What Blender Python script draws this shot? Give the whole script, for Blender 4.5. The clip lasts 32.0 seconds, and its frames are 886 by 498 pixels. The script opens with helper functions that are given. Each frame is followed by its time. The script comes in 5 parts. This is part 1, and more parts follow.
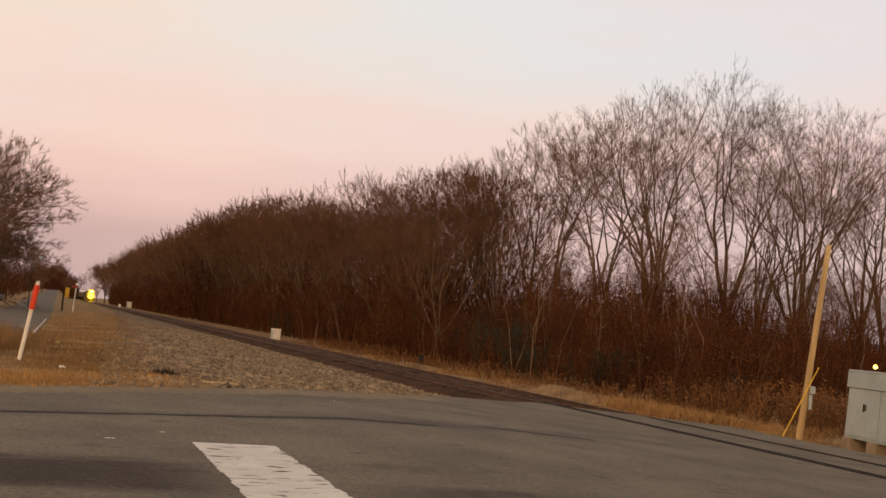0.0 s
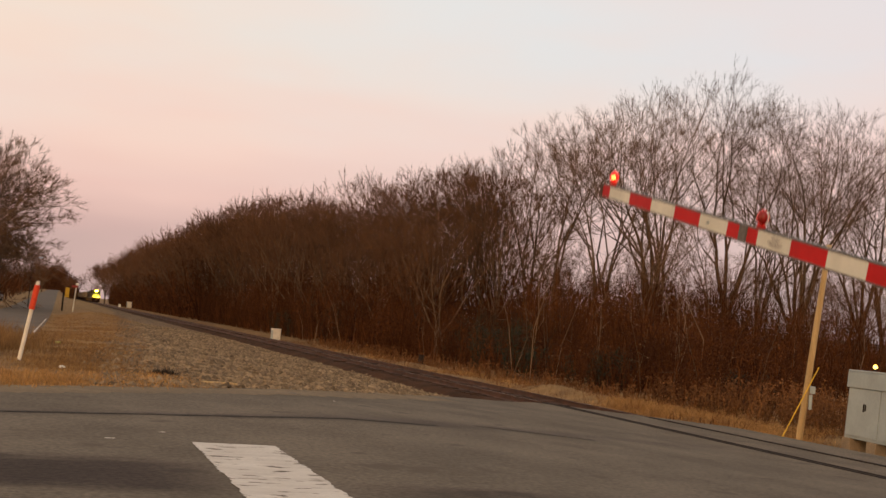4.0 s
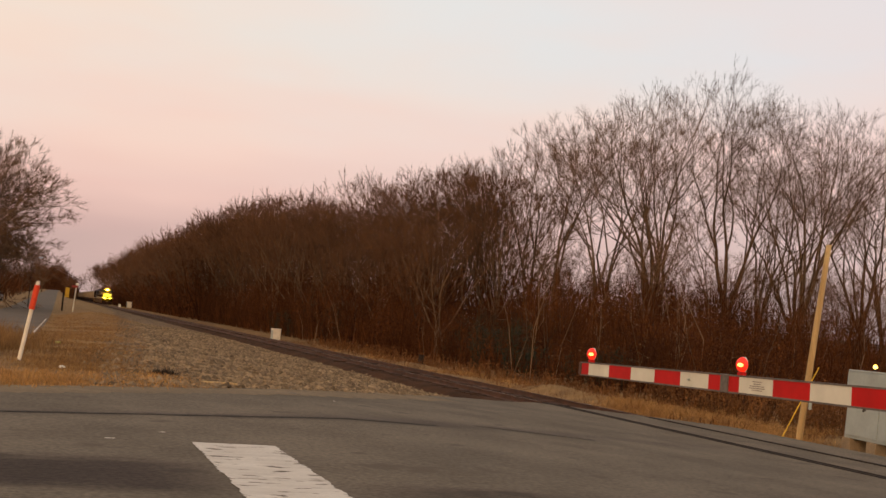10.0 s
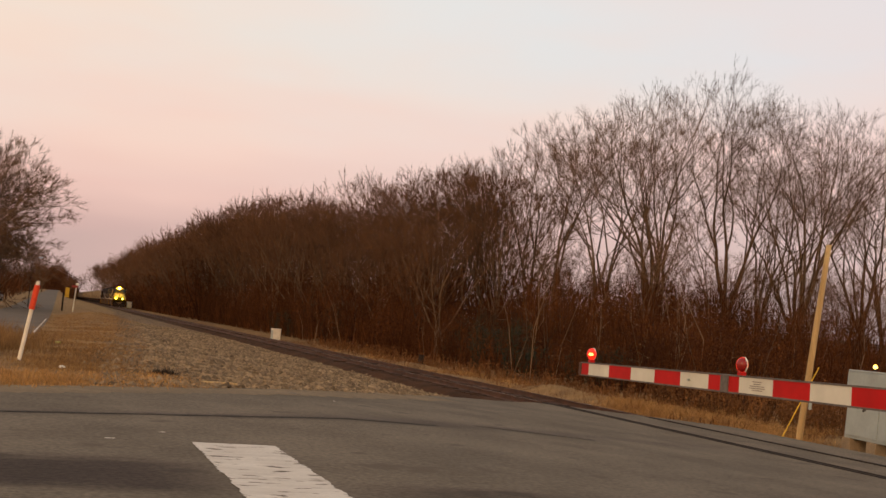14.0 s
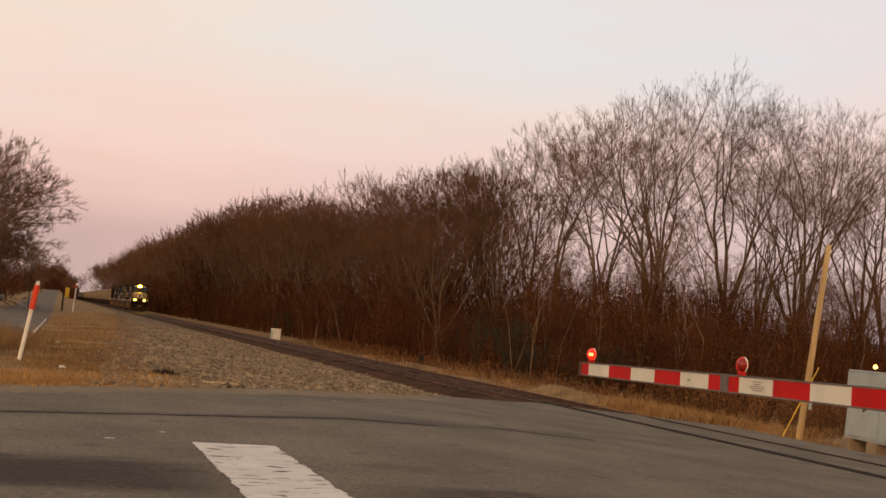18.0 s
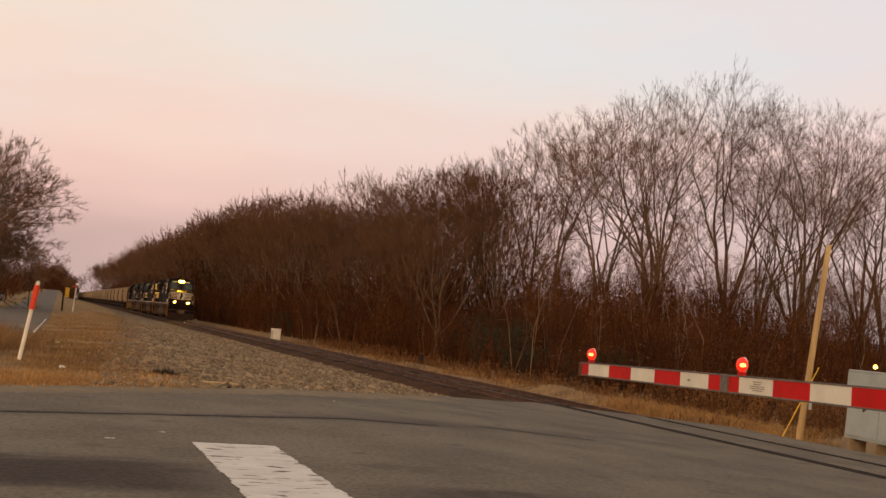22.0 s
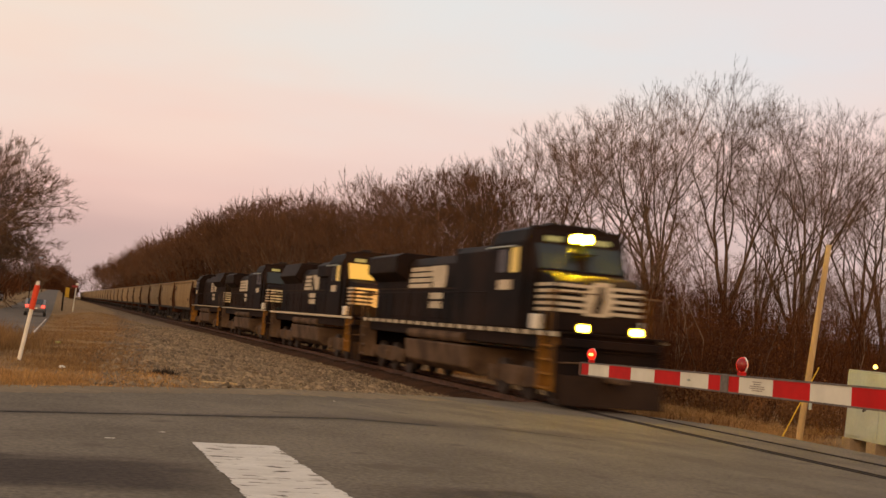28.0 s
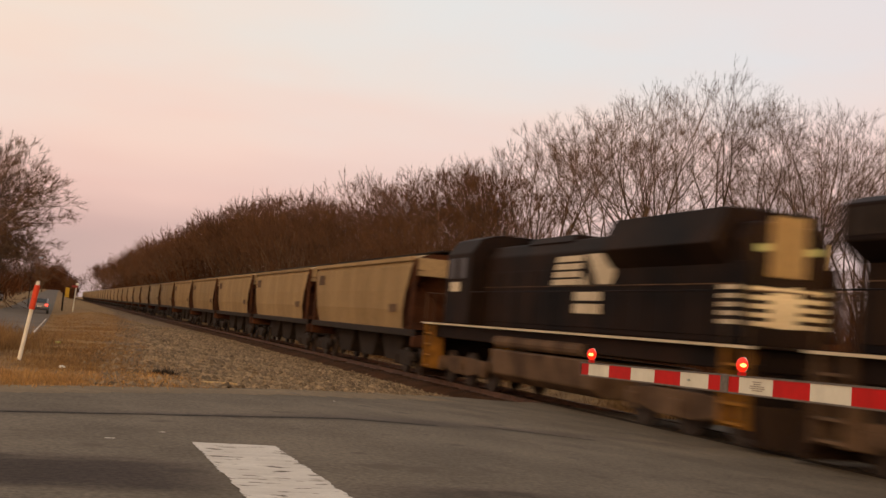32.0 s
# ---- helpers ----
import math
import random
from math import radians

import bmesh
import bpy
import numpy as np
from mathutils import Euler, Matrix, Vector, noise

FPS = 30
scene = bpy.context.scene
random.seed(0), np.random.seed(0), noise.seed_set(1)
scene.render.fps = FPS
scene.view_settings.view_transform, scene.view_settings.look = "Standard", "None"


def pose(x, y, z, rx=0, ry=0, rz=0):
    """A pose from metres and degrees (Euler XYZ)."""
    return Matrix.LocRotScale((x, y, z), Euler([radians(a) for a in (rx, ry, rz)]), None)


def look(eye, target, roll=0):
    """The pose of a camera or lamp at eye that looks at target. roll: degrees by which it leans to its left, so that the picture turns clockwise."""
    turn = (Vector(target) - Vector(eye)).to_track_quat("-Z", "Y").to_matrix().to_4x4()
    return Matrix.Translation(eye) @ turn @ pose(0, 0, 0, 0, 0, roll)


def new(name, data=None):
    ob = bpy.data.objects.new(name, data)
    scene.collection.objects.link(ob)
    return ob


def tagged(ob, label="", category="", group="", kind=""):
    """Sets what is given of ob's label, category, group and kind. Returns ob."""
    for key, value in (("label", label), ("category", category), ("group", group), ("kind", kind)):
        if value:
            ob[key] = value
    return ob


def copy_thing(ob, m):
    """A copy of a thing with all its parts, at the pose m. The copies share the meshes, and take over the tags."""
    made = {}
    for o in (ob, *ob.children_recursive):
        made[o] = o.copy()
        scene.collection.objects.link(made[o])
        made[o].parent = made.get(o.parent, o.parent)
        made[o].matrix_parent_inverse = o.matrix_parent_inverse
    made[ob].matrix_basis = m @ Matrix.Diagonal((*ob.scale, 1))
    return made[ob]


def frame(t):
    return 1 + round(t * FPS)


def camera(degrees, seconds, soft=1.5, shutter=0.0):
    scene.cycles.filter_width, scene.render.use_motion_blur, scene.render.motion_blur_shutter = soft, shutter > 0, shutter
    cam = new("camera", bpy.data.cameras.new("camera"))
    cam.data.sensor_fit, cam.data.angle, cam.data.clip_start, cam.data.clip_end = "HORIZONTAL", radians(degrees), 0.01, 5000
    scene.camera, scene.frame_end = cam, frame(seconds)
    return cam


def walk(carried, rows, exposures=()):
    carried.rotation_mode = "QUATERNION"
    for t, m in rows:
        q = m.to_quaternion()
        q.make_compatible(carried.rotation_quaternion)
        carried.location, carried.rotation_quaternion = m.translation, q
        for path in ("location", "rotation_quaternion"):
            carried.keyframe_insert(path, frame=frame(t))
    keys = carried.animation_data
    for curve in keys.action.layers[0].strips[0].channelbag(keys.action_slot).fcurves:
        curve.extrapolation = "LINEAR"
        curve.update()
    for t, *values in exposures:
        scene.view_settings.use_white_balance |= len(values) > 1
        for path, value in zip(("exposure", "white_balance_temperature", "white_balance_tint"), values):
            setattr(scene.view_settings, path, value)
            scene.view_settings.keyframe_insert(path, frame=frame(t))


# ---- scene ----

# ---- camera: it stands still beside the crossing ----
EYE_H = 1.80
YAW, PITCH, ROLL = 18.05, 3.83, 4.79


def stand():
    y, p = radians(YAW), radians(PITCH)
    eye = Vector((0, 0, EYE_H))
    way = Vector((math.sin(y) * math.cos(p), math.cos(y) * math.cos(p), math.sin(p)))
    return look(eye, eye + way, ROLL)


cam = camera(41.86, 32.0, soft=1.5, shutter=1.0)
walk(cam, [(0.0, stand()), (32.0, stand())], [(0.0, 0.0), (32.0, 0.0)])

TRACK_X = 13.39
GAUGE = 1.435
SPEED = 18.3
LOCO_L, HOPPER_L = 21.5, 18.4
FRONT_AT_28 = 25.95


def lin(r, g, b):
    """sRGB 0..255 to linear."""
    return tuple((c / 255 / 12.92) if c < 11 else ((c / 255 + 0.055) / 1.055) ** 2.4 for c in (r, g, b))


# ---- sky and light: pale pink dusk, no sun above the horizon ----
def make_world():
    w = bpy.data.worlds.new("dusk_sky")
    scene.world = w
    w.use_nodes = True
    nt = w.node_tree
    nt.nodes.clear()
    N = nt.nodes.new
    out, bg = N("ShaderNodeOutputWorld"), N("ShaderNodeBackground")
    tc, sep = N("ShaderNodeTexCoord"), N("ShaderNodeSeparateXYZ")
    nt.links.new(tc.outputs["Generated"], sep.inputs[0])
    noise_n = N("ShaderNodeTexNoise")
    noise_n.inputs["Scale"].default_value, noise_n.inputs["Detail"].default_value = 2.6, 3
    mp = N("ShaderNodeMapping")
    mp.inputs["Scale"].default_value = (1.0, 1.0, 4.5)
    nt.links.new(tc.outputs["Generated"], mp.inputs[0])
    nt.links.new(mp.outputs[0], noise_n.inputs["Vector"])
    # height in the sky, bent a little by thin cloud
    ma = N("ShaderNodeMath")
    ma.operation = "MULTIPLY_ADD"
    ma.inputs[1].default_value, ma.inputs[2].default_value = 0.16, -0.08
    nt.links.new(noise_n.outputs["Fac"], ma.inputs[0])
    add = N("ShaderNodeMath")
    nt.links.new(sep.outputs["Z"], add.inputs[0])
    nt.links.new(ma.outputs[0], add.inputs[1])

    def ramp(stops):
        r = N("ShaderNodeValToRGB")
        el = r.color_ramp.elements
        while len(el) < len(stops):
            el.new(0.5)
        for e, (pos, c) in zip(el, stops):
            e.position, e.color = pos, (*lin(*c), 1)
        nt.links.new(add.outputs[0], r.inputs[0])
        return r

    warm = ramp([(0.0, (194, 168, 162)), (0.04, (214, 178, 170)), (0.09, (240, 198, 184)), (0.15, (246, 214, 198)),
                 (0.21, (243, 229, 211)), (0.29, (242, 234, 219)), (1.0, (214, 208, 206))])
    cool = ramp([(0.0, (198, 178, 174)), (0.08, (222, 194, 188)), (0.15, (242, 211, 202)), (0.20, (238, 222, 217)),
                 (0.28, (222, 229, 235)), (0.5, (214, 220, 228)), (1.0, (206, 204, 208))])
    # from the warm side to the cool side
    dot = N("ShaderNodeVectorMath")
    dot.operation = "DOT_PRODUCT"
    dot.inputs[1].default_value = (0.95, -0.31, 0.0)
    nt.links.new(tc.outputs["Generated"], dot.inputs[0])
    mr = N("ShaderNodeMapRange")
    mr.inputs["From Min"].default_value, mr.inputs["From Max"].default_value = -0.36, 0.36
    nt.links.new(dot.outputs["Value"], mr.inputs["Value"])
    mix = N("ShaderNodeMix")
    mix.data_type = "RGBA"
    nt.links.new(mr.outputs[0], mix.inputs["Factor"])
    nt.links.new(warm.outputs[0], mix.inputs["A"])
    nt.links.new(cool.outputs[0], mix.inputs["B"])
    # thin pink and pale cloud drifting across
    veil, vm = N("ShaderNodeTexNoise"), N("ShaderNodeMapping")
    vm.inputs["Scale"].default_value, vm.inputs["Rotation"].default_value = (1.0, 1.0, 3.2), (0, radians(-8), 0)
    nt.links.new(tc.outputs["Generated"], vm.inputs[0])
    nt.links.new(vm.outputs[0], veil.inputs["Vector"])
    veil.inputs["Scale"].default_value, veil.inputs["Detail"].default_value, veil.inputs["Roughness"].default_value = 3.4, 5, 0.5
    tone = N("ShaderNodeValToRGB")
    te = tone.color_ramp.elements
    te[0].position, te[0].color = 0.36, (*lin(222, 226, 231), 1)
    te[1].position, te[1].color = 0.66, (*lin(250, 210, 197), 1)
    nt.links.new(veil.outputs["Fac"], tone.inputs[0])
    thick = N("ShaderNodeMapRange")
    thick.inputs["From Min"].default_value, thick.inputs["From Max"].default_value = 0.06, 0.20
    thick.inputs["To Max"].default_value = 0.30
    nt.links.new(sep.outputs["Z"], thick.inputs["Value"])
    cloudy = N("ShaderNodeMix")
    cloudy.data_type = "RGBA"
    nt.links.new(thick.outputs[0], cloudy.inputs["Factor"])
    nt.links.new(mix.outputs["Result"], cloudy.inputs["A"])
    nt.links.new(tone.outputs[0], cloudy.inputs["B"])
    # the afterglow low in the sky where the sun went down, behind the camera
    west = N("ShaderNodeVectorMath")
    west.operation = "DOT_PRODUCT"
    west.inputs[1].default_value = (-0.55, -0.83, 0.0)
    nt.links.new(tc.outputs["Generated"], west.inputs[0])
    wr = N("ShaderNodeMapRange")
    wr.interpolation_type = "SMOOTHSTEP"
    wr.inputs["From Min"].default_value, wr.inputs["From Max"].default_value = 0.0, 1.0
    nt.links.new(west.outputs["Value"], wr.inputs["Value"])
    hr = N("ShaderNodeMapRange")
    hr.interpolation_type = "SMOOTHSTEP"
    hr.inputs["From Min"].default_value, hr.inputs["From Max"].default_value = 0.75, 0.0
    nt.links.new(sep.outputs["Z"], hr.inputs["Value"])
    gl = N("ShaderNodeMath")
    gl.operation = "MULTIPLY"
    nt.links.new(wr.outputs[0], gl.inputs[0])
    nt.links.new(hr.outputs[0], gl.inputs[1])
    gc = N("ShaderNodeMix")
    gc.data_type = "RGBA"
    gc.inputs["B"].default_value = (2.45, 1.2, 0.44, 1)
    nt.links.new(gl.outputs[0], gc.inputs["Factor"])
    nt.links.new(cloudy.outputs["Result"], gc.inputs["A"])
    nt.links.new(gc.outputs["Result"], bg.inputs["Color"])
    bg.inputs["Strength"].default_value = 1.0
    nt.links.new(bg.outputs[0], out.inputs[0])


make_world()
sun = new("dusk_glow", bpy.data.lights.new("dusk_glow", "SUN"))
sun.data.energy, sun.data.angle, sun.data.color = 0.7, radians(25), (1.0, 0.75, 0.50)
sun.matrix_basis = look((-30, -40, 14), (0, 0, 0))


# ---- materials ----
def mat(name, a, b=None, rough=0.8, metal=0.0, scale=4.0, fine=60.0, bump=0.15, vary=0.0, stretch=(1, 1, 1), spots=None, spec=0.3, island=0.0, grain=0.28):
    """Two-scale procedural surface: a to b by broad stains, grain on top, relief from both. vary: difference from piece to piece."""
    m = bpy.data.materials.new(name)
    m.use_nodes = True
    nt = m.node_tree
    N, L = nt.nodes.new, nt.links.new
    bs = nt.nodes["Principled BSDF"]
    bs.inputs["Roughness"].default_value, bs.inputs["Metallic"].default_value = rough, metal
    bs.inputs["Specular IOR Level"].default_value = spec
    b = b or tuple(c * 0.7 for c in a)
    tc, mp = N("ShaderNodeTexCoord"), N("ShaderNodeMapping")
    mp.inputs["Scale"].default_value = stretch
    L(tc.outputs["Object"], mp.inputs[0])
    n1, n2 = N("ShaderNodeTexNoise"), N("ShaderNodeTexNoise")
    n1.inputs["Scale"].default_value, n1.inputs["Detail"].default_value = scale, 5
    n2.inputs["Scale"].default_value, n2.inputs["Detail"].default_value = fine, 3
    L(mp.outputs[0], n1.inputs["Vector"])
    L(mp.outputs[0], n2.inputs["Vector"])
    r1 = N("ShaderNodeMapRange")
    r1.inputs["From Min"].default_value, r1.inputs["From Max"].default_value = 0.35, 0.65
    L(n1.outputs["Fac"], r1.inputs["Value"])
    mx = N("ShaderNodeMix")
    mx.data_type = "RGBA"
    mx.inputs["A"].default_value, mx.inputs["B"].default_value = (*a, 1), (*b, 1)
    L(r1.outputs[0], mx.inputs["Factor"])
    g = N("ShaderNodeMapRange")
    g.inputs["From Min"].default_value, g.inputs["From Max"].default_value = 0.2, 0.8
    g.inputs["To Min"].default_value, g.inputs["To Max"].default_value = 1 - grain, 1 + grain
    L(n2.outputs["Fac"], g.inputs["Value"])
    val = g.outputs[0]
    if vary:
        oi, v = N("ShaderNodeObjectInfo"), N("ShaderNodeMapRange")
        v.inputs["To Min"].default_value, v.inputs["To Max"].default_value = 1 - vary, 1 + vary
        L(oi.outputs["Random"], v.inputs["Value"])
        mu = N("ShaderNodeMath")
        mu.operation = "MULTIPLY"
        L(val, mu.inputs[0])
        L(v.outputs[0], mu.inputs[1])
        val = mu.outputs[0]
    if island:
        ge, iv, mu2 = N("ShaderNodeNewGeometry"), N("ShaderNodeMapRange"), N("ShaderNodeMath")
        iv.inputs["To Min"].default_value, iv.inputs["To Max"].default_value = 1 - island, 1 + island
        L(ge.outputs["Random Per Island"], iv.inputs["Value"])
        mu2.operation = "MULTIPLY"
        L(val, mu2.inputs[0])
        L(iv.outputs[0], mu2.inputs[1])
        val = mu2.outputs[0]
    hs = N("ShaderNodeVectorMath")
    hs.operation = "SCALE"
    L(mx.outputs["Result"], hs.inputs[0])
    L(val, hs.inputs["Scale"])
    col = hs.outputs[0]
    if spots:
        n3, r3, m3 = N("ShaderNodeTexNoise"), N("ShaderNodeMapRange"), N("ShaderNodeMix")
        n3.inputs["Scale"].default_value, n3.inputs["Detail"].default_value = spots[1], 6
        L(mp.outputs[0], n3.inputs["Vector"])
        r3.inputs["From Min"].default_value, r3.inputs["From Max"].default_value = spots[2], spots[2] + 0.06
        L(n3.outputs["Fac"], r3.inputs["Value"])
        m3.data_type = "RGBA"
        L(r3.outputs[0], m3.inputs["Factor"])
        L(col, m3.inputs["A"])
        m3.inputs["B"].default_value = (*spots[0], 1)
        col = m3.outputs["Result"]
    L(col, bs.inputs["Base Color"])
    if bump:
        bp = N("ShaderNodeBump")
        bp.inputs["Strength"].default_value, bp.inputs["Distance"].default_value = bump, 0.02
        L(n2.outputs["Fac"], bp.inputs["Height"])
        L(bp.outputs[0], bs.inputs["Normal"])
    return m


def glow(name, color, strength):
    m = bpy.data.materials.new(name)
    m.use_nodes = True
    bs = m.node_tree.nodes["Principled BSDF"]
    bs.inputs["Base Color"].default_value = (*(c * 0.2 for c in color), 1)
    bs.inputs["Emission Color"].default_value = (*color, 1)
    bs.inputs["Emission Strength"].default_value = strength
    return m


def glass(name, color, rough=0.05):
    m = bpy.data.materials.new(name)
    m.use_nodes = True
    bs = m.node_tree.nodes["Principled BSDF"]
    bs.inputs["Base Color"].default_value = (*color, 1)
    bs.inputs["Roughness"].default_value = rough
    bs.inputs["Specular IOR Level"].default_value = 0.3
    return m


M = {
    "asphalt": mat("asphalt", (0.152, 0.123, 0.088), (0.110, 0.089, 0.064), 0.95, scale=0.7, fine=20, bump=0.6, stretch=(1.0, 0.9, 1), spec=0.1, grain=0.36,
                   spots=((0.100, 0.080, 0.058), 1.6, 0.62)),
    "dust": mat("sandy_dust", (0.20, 0.148, 0.088), (0.145, 0.109, 0.070), 0.95, scale=1.0, fine=20, bump=0.6, stretch=(0.5, 1.4, 1), spec=0.1, grain=0.36),
    "asphalt_far": mat("worn_asphalt", (0.135, 0.108, 0.082), (0.10, 0.080, 0.061), 0.9, scale=0.3, fine=40, bump=0.3, spec=0.1),
    "tar": mat("tar_seal", (0.022, 0.017, 0.014), (0.035, 0.028, 0.022), 0.9, scale=3, fine=40, spec=0.1),
    "line_paint": mat("worn_white_road_paint", (0.58, 0.53, 0.45), (0.49, 0.44, 0.37), 0.85, scale=2.0, fine=26, bump=0.4,
                      spots=((0.105, 0.082, 0.060), 4.2, 0.60), stretch=(1.0, 2.6, 1), spec=0.1, grain=0.14),
    "soil": mat("dead_grass_soil", (0.27, 0.164, 0.066), (0.15, 0.089, 0.038), 0.95, scale=0.9, fine=20, bump=0.8, spec=0.1, grain=0.45),
    "gravel": mat("grey_brown_gravel", (0.19, 0.125, 0.066), (0.095, 0.061, 0.034), 0.95, scale=1.1, fine=14, bump=1.0, spec=0.1, grain=0.4),
    "stone": mat("gravel_stone", (0.225, 0.168, 0.100), (0.130, 0.094, 0.056), 0.9, scale=1.2, fine=50, spec=0.1, island=0.5),
    "ballast": mat("rusty_ballast", (0.064, 0.030, 0.014), (0.036, 0.018, 0.009), 0.95, scale=0.8, fine=12, bump=1.0, spec=0.05),
    "tie": mat("creosoted_tie", (0.055, 0.031, 0.019), (0.03, 0.018, 0.012), 0.95, scale=3, fine=30, vary=0.3, stretch=(1, 6, 1), spec=0.1),
    "rail": mat("rusty_rail_side", (0.10, 0.052, 0.034), (0.06, 0.032, 0.022), 0.8, scale=2, fine=40),
    "rail_top": mat("worn_rail_head", (0.28, 0.20, 0.145), (0.22, 0.155, 0.11), 0.27, metal=0.9, scale=2, fine=60, bump=0.02),
    "grass": mat("straw_grass", (0.42, 0.245, 0.088), (0.25, 0.138, 0.050), 0.9, scale=1.2, fine=20, bump=0, spec=0.1, island=0.35),
    "bark": mat("grey_brown_bark", (0.130, 0.085, 0.050), (0.070, 0.045, 0.027), 0.95, scale=3, fine=30, vary=0.3, bump=0.6, stretch=(1, 1, 0.25), spec=0.1),
    "twig": mat("twig_bark", (0.138, 0.085, 0.049), (0.090, 0.054, 0.031), 0.95, scale=0.6, fine=10, vary=0.25, bump=0, spec=0.1),
    "wood_twig": mat("reddish_twig_bark", (0.128, 0.066, 0.032), (0.082, 0.043, 0.022), 0.95, scale=0.6, fine=10, vary=0.3, bump=0, spec=0.1),
    "sapling": mat("pale_sapling_bark", (0.17, 0.115, 0.068), (0.10, 0.066, 0.04), 0.95, scale=2, fine=20, bump=0, island=0.5),
    "brush": mat("brown_brush", (0.092, 0.035, 0.012), (0.038, 0.015, 0.006), 0.95, scale=0.3, fine=6, bump=0, spec=0.05, island=0.5),
    "weed": mat("dry_weed", (0.245, 0.146, 0.058), (0.155, 0.090, 0.038), 0.95, scale=0.8, fine=6, bump=0, spec=0.1, island=0.35),
    "weed_dark": mat("dull_brown_weed", (0.17, 0.080, 0.028), (0.095, 0.044, 0.018), 0.95, scale=0.8, fine=6, bump=0, spec=0.1, island=0.4),
    "evergreen": mat("dull_evergreen", (0.024, 0.027, 0.011), (0.016, 0.018, 0.008), 0.9, scale=1, fine=8, bump=0),
    "black_paint": mat("black_engine_paint", (0.006, 0.0048, 0.005), (0.022, 0.012, 0.0075), 0.6, scale=0.45, fine=30, bump=0.03, spec=0.05),
    "black_dusty": mat("dusty_black_paint", (0.030, 0.018, 0.011), (0.016, 0.010, 0.007), 0.8, scale=0.6, fine=30, bump=0.03, spec=0.05),
    "grime": mat("road_grime", (0.130, 0.086, 0.054), (0.060, 0.039, 0.026), 0.9, scale=1.2, fine=30, spec=0.1),
    "white_paint": mat("cream_white_paint", (0.56, 0.49, 0.36), (0.44, 0.38, 0.27), 0.7, scale=1.5, fine=30, bump=0.05, spec=0.15),
    "yellow_step": mat("ochre_step_paint", (0.27, 0.13, 0.022), (0.17, 0.08, 0.018), 0.8, scale=2, fine=30, spec=0.1),
    "red_paint": mat("dull_red_paint", (0.35, 0.05, 0.03), (0.25, 0.04, 0.03), 0.7, scale=2),
    "steel": mat("dark_steel", (0.028, 0.020, 0.015), (0.016, 0.012, 0.010), 0.8, scale=3, spec=0.15),
    "galv": mat("galvanised_steel", (0.365, 0.415, 0.395), (0.30, 0.338, 0.322), 0.6, scale=1.2, fine=14, bump=0.03, spec=0.2, grain=0.06),
    "hopper": mat("tan_hopper_paint", (0.300, 0.212, 0.105), (0.225, 0.155, 0.075), 0.8, scale=0.7, fine=25, bump=0.05, vary=0.16, stretch=(1, 1, 0.3), spec=0.12),
    "hopper_rust": mat("rusty_brown_end", (0.075, 0.030, 0.014), (0.04, 0.018, 0.010), 0.95, scale=1.5, fine=20, vary=0.2, spec=0.1),
    "wheel": mat("wheel_steel", (0.06, 0.045, 0.036), (0.04, 0.03, 0.025), 0.6, metal=0.4, scale=3),
    "gate_red": mat("gate_red_sheeting", (0.46, 0.009, 0.007), (0.38, 0.009, 0.007), 0.5, scale=3, fine=20, bump=0.02, spec=0.15, grain=0.08),
    "gate_white": mat("gate_white_sheeting", (0.63, 0.62, 0.52), (0.55, 0.54, 0.45), 0.5, scale=3, fine=12, bump=0.02, spec=0.15, grain=0.1),
    "pole_wood": mat("weathered_pole_wood", (0.46, 0.335, 0.16), (0.35, 0.245, 0.115), 0.9, scale=2, fine=30, stretch=(3, 3, 0.2), spec=0.1),
    "plastic_yellow": mat("yellow_guy_guard", (0.75, 0.48, 0.03), (0.6, 0.38, 0.03), 0.5, scale=3, bump=0.02),
    "concrete": mat("stained_concrete", (0.30, 0.225, 0.135), (0.21, 0.155, 0.095), 0.9, scale=2, fine=40),
    "orange": mat("faded_orange_red", (0.62, 0.055, 0.012), (0.55, 0.05, 0.015), 0.6, scale=3, bump=0.02),
    "marker_white": mat("marker_white", (0.72, 0.69, 0.58), (0.60, 0.57, 0.46), 0.6, scale=3, bump=0.02, grain=0.1),
    "window": glass("cab_window", (0.020, 0.025, 0.027), 0.22),
    "clamp": mat("dull_grey_steel", (0.14, 0.125, 0.11), (0.10, 0.088, 0.078), 0.7, scale=6, fine=40, bump=0.05, spec=0.2),
    "brick": mat("dark_red_brick", (0.15, 0.05, 0.035), (0.10, 0.035, 0.025), 0.9, scale=1, fine=12),
    "roof": mat("grey_shingle", (0.10, 0.085, 0.075), (0.07, 0.06, 0.05), 0.9, scale=1, fine=12),
    "litter_green": mat("pale_green_plastic", (0.40, 0.50, 0.12), (0.35, 0.42, 0.1), 0.4, bump=0),
    "sticker_ink": mat("faded_black_ink", (0.2, 0.19, 0.165), (0.32, 0.29, 0.25), 0.7, scale=20, fine=60, bump=0),
    "tyre": mat("rubber", (0.02, 0.02, 0.02), (0.03, 0.03, 0.03), 0.85),
    "car_white": mat("silver_car_paint", (0.20, 0.19, 0.18), (0.17, 0.16, 0.155), 0.35, bump=0, spec=0.3),
    "car_dark": mat("dark_car_paint", (0.05, 0.055, 0.06), (0.04, 0.042, 0.05), 0.3, bump=0),
    "headlight": glow("headlight", (1.0, 0.60, 0.008), 1300.0),
    "ditch_light": glow("ditch_light", (1.0, 0.58, 0.008), 600.0),
    "reflector": glow("headlight_halo", (1.0, 0.70, 0.10), 1.2),
